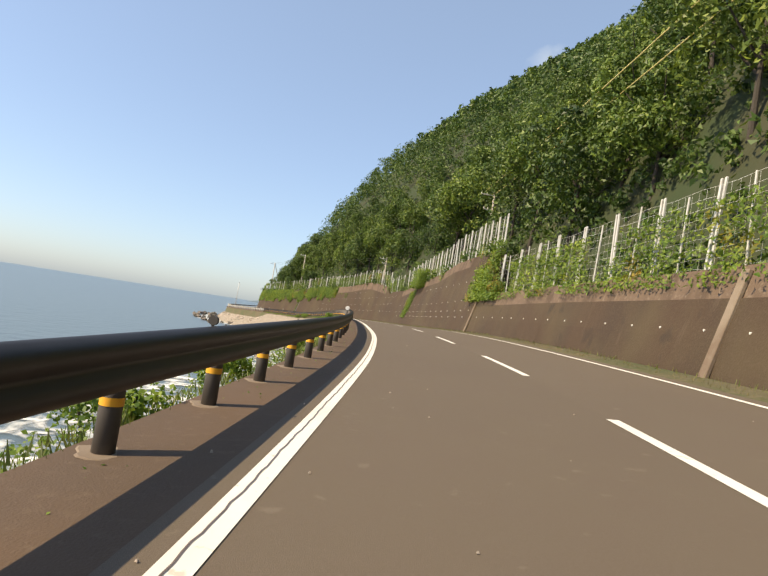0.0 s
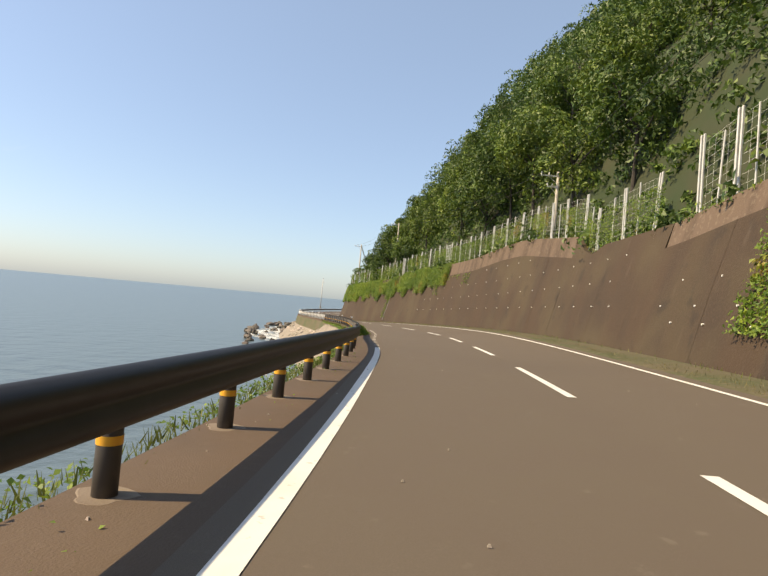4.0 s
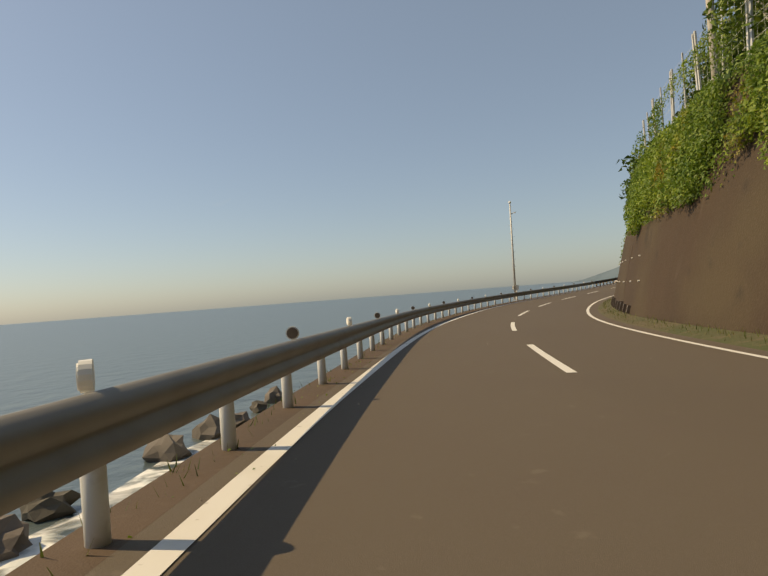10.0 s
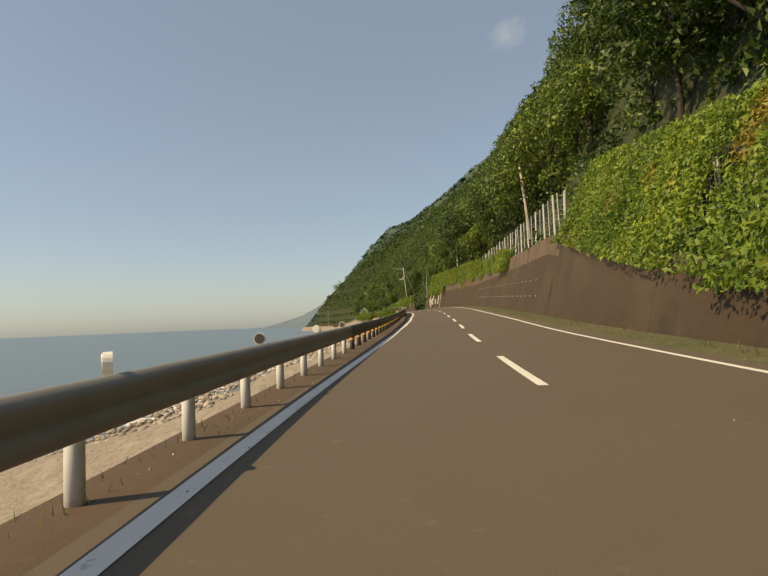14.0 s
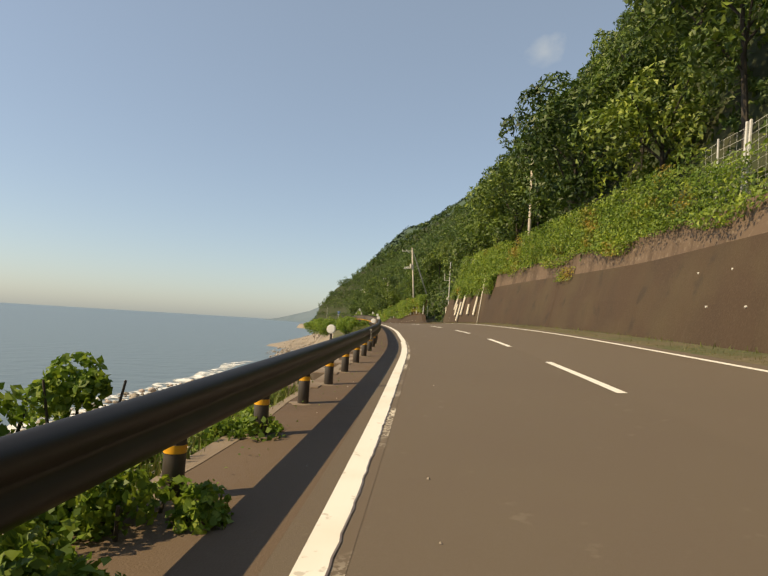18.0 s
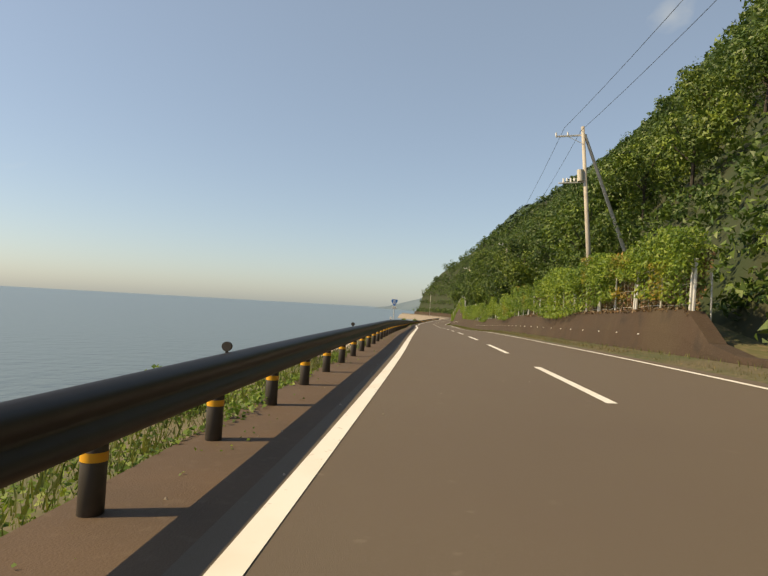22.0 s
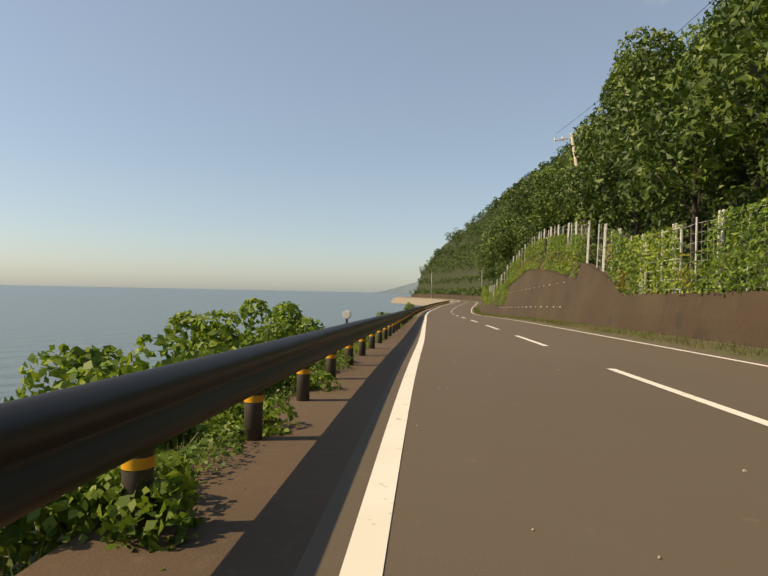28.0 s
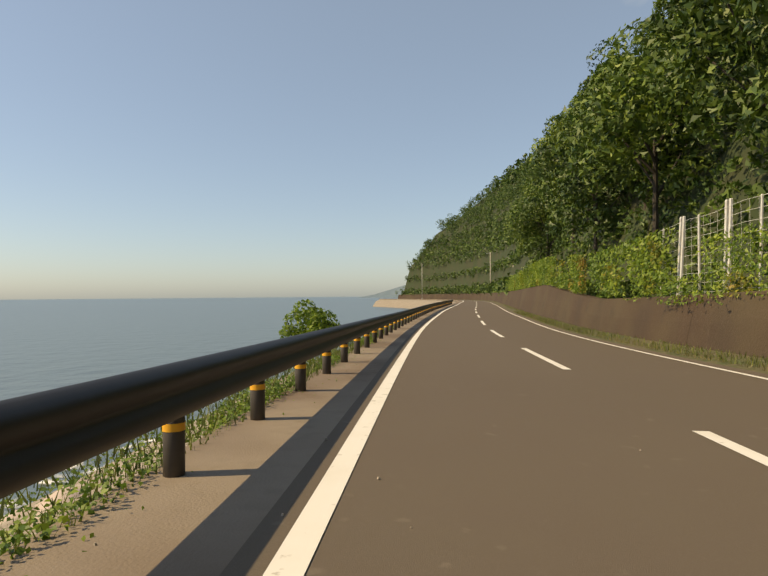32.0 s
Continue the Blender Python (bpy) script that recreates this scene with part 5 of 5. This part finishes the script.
def cable(a, b, sag, radius, mat, label):
    a, b = np.array(a, float), np.array(b, float)
    k = np.linspace(0, 1, 15)
    pts = a + (b - a) * k[:, None] - np.stack([0 * k, 0 * k, sag * 4 * k * (1 - k)], 1)
    side = np.cross(b - a, (0, 0, 1))
    side /= np.linalg.norm(side)
    ring = [side * math.cos(w) * radius + np.array((0, 0, 1)) * math.sin(w) * radius for w in np.arange(6) * math.pi / 3]
    verts = np.concatenate([[p + r for r in ring] for p in pts])
    faces = [(i * 6 + j, i * 6 + (j + 1) % 6, i * 6 + 6 + (j + 1) % 6, i * 6 + 6 + j) for i in range(14) for j in range(6)]
    tagged(new("cable", mesh_from("cable", verts, faces, mat, True)), label, "cable", "overhead cables")


for i, (p, q) in enumerate(zip(tops[:-1], tops[1:])):
    if i in (4, 9):
        continue
    # only the first span takes the cable colour with sunlight in it
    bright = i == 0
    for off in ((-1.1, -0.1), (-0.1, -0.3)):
        cable((p[0] + off[0], p[1], p[2] + off[1]), (q[0] + off[0], q[1], q[2] + off[1]), 0.9, 0.035 if bright else 0.012, BRIGHTWIRE if bright else WIRE, "overhead cable strung between utility poles, sunlight painted on as bright yellow" if bright else "thin dark overhead cable strung between utility poles")


def light_pole(s, u, top, label="tall pale steel pole with step bolts beside the guard rail", boxes=True, lean=0.0):
    ob = tagged(new("lamp_pole"), label, "pole")
    bm = bmesh.new()
    tube(bm, (0, 0, 0.1), (0, 0, top), 0.11, 0.055, 16)
    part("shaft", bm, STEEL, ob, "pale galvanised tapered shaft", smooth=True)
    bm = bmesh.new()
    box(bm, (0.42, 0.42, 0.04), (0, 0, 0.02), 0.005)
    part("base_plate", bm, STEEL, ob)
    for k in range(4):
        bm = bmesh.new()
        box(bm, (0.02, 0.16, 0.5), (0, 0, 0.3), 0.0)
        bmesh.ops.transform(bm, matrix=pose(0, 0, 0, 0, 0, 45 + 90 * k) @ pose(0, 0.16, 0, 14, 0, 0), verts=bm.verts)
        part("gusset", bm, STEEL, ob)
    for k in range(18 if boxes else 0):
        z = 2.6 + k * 0.33
        bm = bmesh.new()
        side = 1 if k % 2 else -1
        tube(bm, (0, 0, z), (0.2 * side, 0, z), 0.01, seg=6)
        tube(bm, (0.2 * side, 0, z), (0.2 * side, 0, z + 0.05), 0.01, seg=6)
        part("step_bolt", bm, STEEL, ob)
    bm = bmesh.new()
    bmesh.ops.create_uvsphere(bm, u_segments=12, v_segments=8, radius=0.12, matrix=pose(0, 0, top + 0.1))
    part("head", bm, WHITE, ob, "white globe head", smooth=True)
    bm = bmesh.new()
    tube(bm, (0, 0, top - 0.9), (0.35, 0, top - 0.85), 0.025, seg=6)
    box(bm, (0.14, 0.1, 0.1), (0.4, 0, top - 0.83))
    part("side_arm", bm, STEEL, ob)
    if boxes:
        for name, size, centre in (("control_box", (0.16, 0.17, 0.32), (-0.1, -0.12, 1.1)), ("meter_box", (0.2, 0.2, 0.46), (0.17, 0.1, 1.1))):
            bm = bmesh.new()
            box(bm, size, centre, 0.02)
            part(name, bm, BOXGREY, ob, "grey metal box")
    ob.matrix_basis = post_pose(s, u) @ pose(0, 0, 0, 0, lean, 0)


light_pole(252.9, -4.55, 8.5, lean=1.0)
light_pole(778, -4.9, 14.0, "tall white pole at the far bend", False)


# ---- delineators on the rails ----
def delineator(white=True, label="white round delineator on a short stem above the guard rail", pole=STEEL, radius=0.08):
    ob = tagged(new("delineator"), label, "delineator", "roadside delineators")
    bm = bmesh.new()
    tube(bm, (0, 0, 0), (0, 0, 0.2), 0.018, seg=8)
    part("stem", bm, pole, ob)
    bm = bmesh.new()
    tube(bm, (0, -0.03, 0.27), (0, 0.03, 0.27), radius, seg=18)
    part("housing", bm, WHITE, ob)
    bm = bmesh.new()
    tube(bm, (0, -0.04, 0.27), (0, -0.029, 0.27), radius * 0.83, seg=18)
    part("reflector", bm, LENS if not white else WHITE, ob, "round reflector")
    return ob


def stub_reflector():
    ob = tagged(new("delineator"), "small dark reflector stub bolted on top of the guard rail", "delineator", "roadside delineators")
    bm = bmesh.new()
    tube(bm, (0, 0, -0.06), (0, 0, 0.1), 0.014, seg=8)
    part("stem", bm, POST_DARK, ob)
    bm = bmesh.new()
    tube(bm, (0, -0.02, 0.13), (0, 0.02, 0.13), 0.042, seg=14)
    part("housing", bm, POST_DARK, ob)
    return ob


kinds = [delineator(True), delineator(False, "round delineator with a dark reflector above the guard rail"), delineator(True, "white round delineator on a dark stem above the guard rail", POST_DARK, 0.068)]
for i, s in enumerate((184.7, 188.8, 192.9, 197.0, 201.0, 205.1, 209.1, 213.1, 217.1, 221.2, 225.0, 229.1, 232.6, 236.3, 240.0, 243.5, 247.4, 251.3, 255.0, 258.6, 262.4, 266.3, 270.2)):
    copy_thing(kinds[0 if i % 2 else 1], post_pose(s, RAIL_U(s), 0.6 if s < 200 else 0.54, -62 if i % 2 else 12))
stub = stub_reflector()
for s, z in ((60.4, 0.66), (151.0, 0.7), (163.5, 0.62), (176.5, 0.64), (308.1, 0.56), (324.6, 0.7), (333.4, 0.62), (341.4, 0.58), (349.8, 0.54), (358.5, 0.58), (367.4, 0.66), (414.3, 0.56), (487.5, 0.6)):
    copy_thing(kinds[2], post_pose(s, RAIL_U(s) + 0.05, z))
for s in (45.9, 85.1, 290.9, 299.1, 391.6, 399.6, 429.5, 445.1, 493.8, 518.5):
    copy_thing(stub, post_pose(s, RAIL_U(s) + 0.05, 0.66))
for k, s, z in zip(kinds + [stub], (274.4, 278.1, 383.7, 534.5), (0.54, 0.54, 0.55, 0.66)):
    k.matrix_basis = post_pose(s, RAIL_U(s) + 0.02, z)


# ---- plate fixed to the rail ----
plate = tagged(new("rail_plate"), "small white plate with dark lettering fixed to the guard rail", "sign")
bm = bmesh.new()
box(bm, (0.008, 0.26, 0.32), (0, 0, 0), 0.003)
part("panel", bm, SIGN_WHITE, plate, "white enamelled panel")
bm = bmesh.new()
for r in range(3):
    for c in range(2):
        box(bm, (0.004, 0.07 - 0.01 * (r == 1), 0.06), (0.006, -0.05 + 0.1 * c, 0.09 - 0.09 * r))
part("lettering", bm, LENS, plate, "dark lettering")
plate.matrix_basis = post_pose(338.8, RAIL_U(338.8) + 0.19, 0.55)


# ---- route sign ----
def route_sign(s, u):
    ob = tagged(new("route_sign"), "blue rounded triangular route sign reading 55 on a steel post", "road sign")
    bm = bmesh.new()
    tube(bm, (0, 0.05, -0.4), (0, 0.05, 2.9), 0.038, seg=12)
    part("post", bm, STEEL, ob, "grey steel post")

    def outline(scale):
        pts = []
        for cx, cz, r, a0, a1 in ((-0.2, 0.2, 0.115, 215, 100), (0.2, 0.2, 0.115, 80, -35), (0.0, -0.21, 0.1, -35, -145)):
            for k in range(9):
                a = radians(a0 + (a1 - a0) * k / 8)
                pts.append(((cx + r * math.cos(a)) * scale, (cz + r * math.sin(a)) * scale))
        return pts

    def plate(name, pts, y, thick, mat, label):
        bm = bmesh.new()
        vs = [bm.verts.new((x, y, z)) for x, z in pts]
        fc = bm.faces.new(vs)
        ex = bmesh.ops.extrude_face_region(bm, geom=[fc])
        bmesh.ops.translate(bm, verts=[e for e in ex["geom"] if isinstance(e, bmesh.types.BMVert)], vec=(0, thick, 0))
        bmesh.ops.recalc_face_normals(bm, faces=bm.faces)
        return part(name, bm, mat, ob, label, pose(0, 0, 2.5))

    face = plate("border", outline(1.0), 0.0, 0.012, SIGN_WHITE, "thin white edge")
    plate("shield", outline(0.95), -0.006, 0.006, SIGN_BLUE, "blue enamel face")
    cu = bpy.data.curves.new("route_number", "FONT")
    cu.body, cu.size, cu.align_x, cu.extrude, cu.offset = "55", 0.25, "CENTER", 0.002, 0.004
    tmp = new("route_number", cu)
    me = bpy.data.meshes.new_from_object(tmp)
    bpy.data.objects.remove(tmp)
    me.materials.append(SIGN_WHITE)
    child("route_number", me, ob, "white numerals", pose(0, -0.011, 2.43, 90))
    for name, w, h, z in (("upper_lettering", 0.19, 0.06, 2.69), ("lower_lettering", 0.16, 0.045, 2.38)):
        bm = bmesh.new()
        n = 2 if w > 0.17 else 5
        for k in range(n):
            box(bm, (w / n * 0.8, 0.004, h), (-w / 2 + w / n * (k + 0.5), -0.009, z))
        part(name, bm, SIGN_WHITE, ob)
    bm = bmesh.new()
    box(bm, (0.4, 0.012, 0.2), (0, 0, 2.04), 0.004)
    sub = part("name_plate", bm, SIGN_WHITE, ob, "small white plate")
    bm = bmesh.new()
    for k in range(3):
        box(bm, (0.07, 0.004, 0.055), (-0.12 + 0.12 * k, -0.008, 2.085))
    for k in range(4):
        box(bm, (0.06, 0.004, 0.05), (-0.14 + 0.095 * k, -0.008, 1.995))
    part("plate_lettering", bm, LENS, sub, "dark lettering")
    ob.matrix_basis = post_pose(s, u) @ Matrix.Diagonal((0.78, 0.78, 0.78, 1))


route_sign(426.8, -4.75)


# ---- cabinet, mast and short barrier at the end of the wall ----
def cabinet(s, u, z):
    ob = tagged(new("roadside_cabinet"), "cream metal roadside cabinet standing at the wall's end", "cabinet")
    bm = bmesh.new()
    box(bm, (0.6, 0.85, 1.65), (0, 0, 0.85), 0.02)
    part("body", bm, BOXGREY, ob)
    bm = bmesh.new()
    box(bm, (0.02, 0.74, 1.5), (-0.31, 0, 0.88), 0.008)
    d = part("door", bm, BOXGREY, ob)
    bm = bmesh.new()
    box(bm, (0.04, 0.03, 0.16), (-0.33, -0.28, 0.95), 0.005)
    part("handle", bm, LENS, d, "dark handle")
    bm = bmesh.new()
    box(bm, (0.75, 1.0, 0.9), (0, 0, -0.45), 0.01)
    part("plinth", bm, KERB, ob, "concrete plinth")
    ob.matrix_basis = post_pose(s, u, z)


cabinet(400.2, 8.6, 0.55)
mast = tagged(new("mast"), "slim grey steel mast carrying small equipment boxes", "mast")
bm = bmesh.new()
tube(bm, (0, 0, -1.0), (0, 0, 9.2), 0.09, 0.06, 12)
part("shaft", bm, STEEL, mast)
for name, size, centre in (("meter_box", (0.28, 0.3, 1.0), (-0.2, 0, 2.6)), ("junction_box", (0.2, 0.22, 0.36), (-0.15, 0, 4.2))):
    bm = bmesh.new()
    box(bm, size, centre, 0.015)
    part(name, bm, BOXGREY, mast, "grey metal box")
bm = bmesh.new()
tube(bm, (0, 0, 6.6), (-0.7, 0, 6.6), 0.03, seg=8)
tube(bm, (-0.7, 0, 6.55), (-0.7, 0, 7.7), 0.03, seg=8)
part("bracket", bm, STEEL, mast)
mast.matrix_basis = post_pose(401.0, 8.3, -0.6)
barrier = tagged(new("short_barrier"), "short white-grey corrugated barrier on two posts before the cabinet", "barrier")
sec = beam_section()
s = np.linspace(395.2, 399.6, 5)
v, f = ribbon(s, 7.6 - sec[None, :, 0] + 0 * s[:, None], np.broadcast_to(0.75 + sec[:, 1], (5, len(sec))))
child("beam", mesh_from("beam", v, f, STEEL, True), barrier)
for q in (396, 398.8):
    bm = bmesh.new()
    tube(bm, (0, 0, -0.4), (0, 0, 0.85), 0.06, seg=10)
    part("post", bm, STEEL, barrier, "", post_pose(q, 7.7))
post = tagged(new("marker_post"), "slim grey marker post with a small plate by the slope", "post")
bm = bmesh.new()
tube(bm, (0, 0, -0.3), (0, 0, 1.7), 0.03, seg=8)
part("stem", bm, STEEL, post)
bm = bmesh.new()
box(bm, (0.03, 0.16, 0.22), (-0.03, 0, 1.75), 0.005)
part("plate", bm, SIGN_WHITE, post)
post.matrix_basis = post_pose(405, 6.4, 0.9)
# white pipes lying on the face of the wall
for s0, z0, s1, z1 in ((388.05, 1.6, 388.1, 3.5), (387.15, 1.0, 387.4, 2.2), (385.8, 0.4, 386.1, 2.4), (384.7, 1.0, 385.2, 3.1), (382.1, 1.0, 382.6, 2.0), (379.7, 0.9, 380.4, 3.5)):
    bm = bmesh.new()
    a, b = Vector(at(s0, WALL_U(s0) + SLOPE * z0 - 0.12, z0)), Vector(at(s1, WALL_U(s1) + SLOPE * z1 - 0.12, z1))
    tube(bm, a, b, 0.11, seg=14)
    for k in range(1, 9):
        c = a.lerp(b, k / 9)
        tube(bm, c, c + (b - a).normalized() * 0.06, 0.122, seg=14)
    me = bpy.data.meshes.new("drain_pipe")
    bm.to_mesh(me)
    bm.free()
    me.materials.append(BOXGREY)
    tagged(new("drain_pipe", me), "white ribbed drain pipe leaning on the concrete wall", "pipe", "drain pipes on the wall")


slim = tagged(new("conduit_pole"), "slim white conduit standing against the retaining wall", "pipe")
bm = bmesh.new()
tube(bm, at(377.9, WALL_U(377.9) + 0.05, 0.15), at(380.0, WALL_U(380.0) + SLOPE * 4.7 - 0.1, 4.7), 0.05, seg=10)
part("shaft", bm, BOXGREY, slim, "white steel tube", smooth=True)
for q in (0.35, 0.75):
    bm = bmesh.new()
    c = Vector(at(377.9 + 2.1 * q, WALL_U(378.5) + SLOPE * 4.7 * q - 0.02, 0.15 + 4.55 * q))
    box(bm, (0.16, 0.16, 0.05), c, 0.005)
    part("clamp", bm, STEEL, slim)


# ---- shore ----
def pebble(seed):
    r = random.Random(seed)
    bm = bmesh.new()
    bmesh.ops.create_icosphere(bm, subdivisions=2, radius=1.0)
    for v in bm.verts:
        v.co *= 0.8 + 0.7 * noise.noise(v.co * 1.2 + Vector((seed * 3.7, 0, 0))) + 0.3 * noise.noise(v.co * 3.1 + Vector((0, seed * 2.3, 0)))
        v.co.z *= 0.8
    return bm


for name, spots_, lab in (
        ("boulder", [(s, u) for s in np.arange(190, 262, 2.4) for u in (-5.9, -7.4, -9.5, -12.5) if random.random() < 0.55] + [(s, u) for s in np.arange(42, 122, 4.5) for u in (-8.5, -11.5) if random.random() < 0.4], "dark wet boulder in the surf below the road"),):
    meshes = []
    for k in range(4):
        bm = pebble(k + 1)
        me = bpy.data.meshes.new(name)
        bm.to_mesh(me)
        bm.free()
        me.materials.append(ROCK)
        meshes.append(me)
    for i, (s, u) in enumerate(spots_):
        ob = tagged(new(name, meshes[i % 4]), lab, "rock", "boulders on the shore")
        r = random.uniform(0.35, 1.0)
        s, u = s + random.uniform(-1, 1), u + random.uniform(-1.2, 1.0)
        ob.matrix_basis = post_pose(s, u, SEA - float(GRADE(s)) + r * 0.2) @ pose(0, 0, 0, random.uniform(-15, 15), random.uniform(-15, 15), random.uniform(0, 360)) @ Matrix.Diagonal((r * 1.2, r, r * 0.9, 1))


def scatter_stones(name, zones, label):
    bm = bmesh.new()
    bmesh.ops.create_icosphere(bm, subdivisions=1, radius=1.0)
    bv = np.array([v.co for v in bm.verts])
    bf = np.array([[v.index for v in f.verts] for f in bm.faces])
    bm.free()
    V, F = [], []
    base = 0
    for s0, s1, u0, u1, n, r0, r1 in zones:
        s = rng.uniform(s0, s1, n)
        q = rng.random(n)
        u = RAIL_U(s) + u0 + (u1 - u0) * q
        fu = np.stack([RAIL_U(s) - 0.3, RAIL_U(s) - 0.62, s * 0 - 6.8, s * 0 - 9, s * 0 - 12.5, s * 0 - 18], 1)
        fz = np.stack([s * 0 - 0.25, LEDGE(s), FLAT(s), SHORE(s), SHORE(s) - 1.0, np.minimum(SHORE(s) - 2.4, -4.0)], 1)
        z = np.array([np.interp(-a, -b, c) for a, b, c in zip(u, fu, fz)])
        r = r0 * (r1 / r0) ** (rng.random(n) ** 2)
        c = at(s, u, z + r * 0.15)
        for i in range(n):
            a = rng.uniform(0, 6.28)
            m = np.array([[math.cos(a), -math.sin(a), 0], [math.sin(a), math.cos(a), 0], [0, 0, 1]])
            v = (bv * (1 + rng.normal(0, 0.12, bv.shape)) * np.array([r[i] * 1.25, r[i], r[i] * 0.65])) @ m.T + c[i]
            V.append(v)
            F.append(bf + base)
            base += len(bv)
    me = mesh_from(name, np.concatenate(V), np.concatenate(F), STONES, True)
    return tagged(new(name, me), label, "stones", kind="stuff")


scatter_stones("beach_stones", ((284, 350, -0.42, -2.4, 9500, 0.022, 0.07), (284, 356, -2.2, -14, 3000, 0.05, 0.22), (140, 173, -0.4, -1.4, 900, 0.03, 0.08), (402, 432, -0.34, -1.7, 2600, 0.035, 0.11), (405, 470, -0.75, -2.8, 3600, 0.04, 0.1), (405, 470, -2, -11, 2000, 0.05, 0.17), (530, 600, -1.2, -7, 800, 0.08, 0.4), (176, 270, -0.9, -3.5, 700, 0.1, 0.45)), "grey and brown rounded beach stones below the road")


gv = []
for k in range(900):
    s0 = rng.uniform(40, 548)
    u0 = -3.3 + abs(rng.normal(0, 0.9)) if k % 3 == 1 else float(RAIL_U(s0)) + rng.uniform(0.1, 0.9) if k % 3 else rng.uniform(-3.6, 3.3)
    c = at(s0, u0, 0.004)
    r = rng.uniform(0.006, 0.016)
    a = rng.uniform(0, 6.3, 3)
    p = np.array([(math.cos(a[0] + w) * r, math.sin(a[0] + w) * r * 0.7, 0) for w in (0, 1.57, 3.14, 4.71)])
    top = p * 0.5 + np.array([0, 0, r])
    gv.append(np.stack([c + top[0], c + top[1], c + top[2], c + top[3]]))
    for j in range(4):
        gv.append(np.stack([c + p[j], c + p[(j + 1) % 4], c + top[(j + 1) % 4], c + top[j]]))
tagged(new("road_grit", quads_mesh("road_grit", np.array(gv), STONES)), "loose pale grit scattered on the asphalt", "grit", kind="stuff")


def surf(s0, s1, ua, ub, low, high, seed):
    m = FOAM.copy()
    n, l = m.node_tree.nodes, m.node_tree.links
    co = n.new("ShaderNodeTexCoord")
    t = n.new("ShaderNodeTexNoise")
    t.inputs["Scale"].default_value, t.inputs["Detail"].default_value, t.inputs["Distortion"].default_value = 0.55, 7, 1.2
    l.new(co.outputs["Object"], t.inputs["Vector"])
    r = n.new("ShaderNodeMapRange")
    r.inputs[1].default_value, r.inputs[2].default_value = low, high
    l.new(t.outputs[0], r.inputs[0])
    l.new(r.outputs[0], n["Principled BSDF"].inputs["Alpha"])
    s = np.arange(s0, s1, 2.0)
    ub = ua + (ub - ua) * np.clip(np.minimum(s - s0, s1 - s) / 30, 0.02, 1)
    us = np.stack([ua + 0.8 * np.sin(s * 0.21 + seed), ua + (ub - ua) * 0.5, ub + 1.1 * np.sin(s * 0.13 + seed) + 0.5 * np.sin(s * 0.5)], 1)
    strip("surf", s, us, [[0.03 + SEA, 0.06 + SEA, 0.03 + SEA]], m, "white sea foam washing over the shore", "surf", bank=False)


surf(0, 130, -8.5, -26, 0.45, 0.64, 0.3)
surf(130, 180, -9, -13, 0.54, 0.68, 1.3)
surf(180, 275, -5.4, -12, 0.42, 0.58, 2.2)
surf(275, 420, -18.5, -24, 0.44, 0.56, 0.9)
surf(405, 640, -9.5, -13, 0.52, 0.66, 1.9)
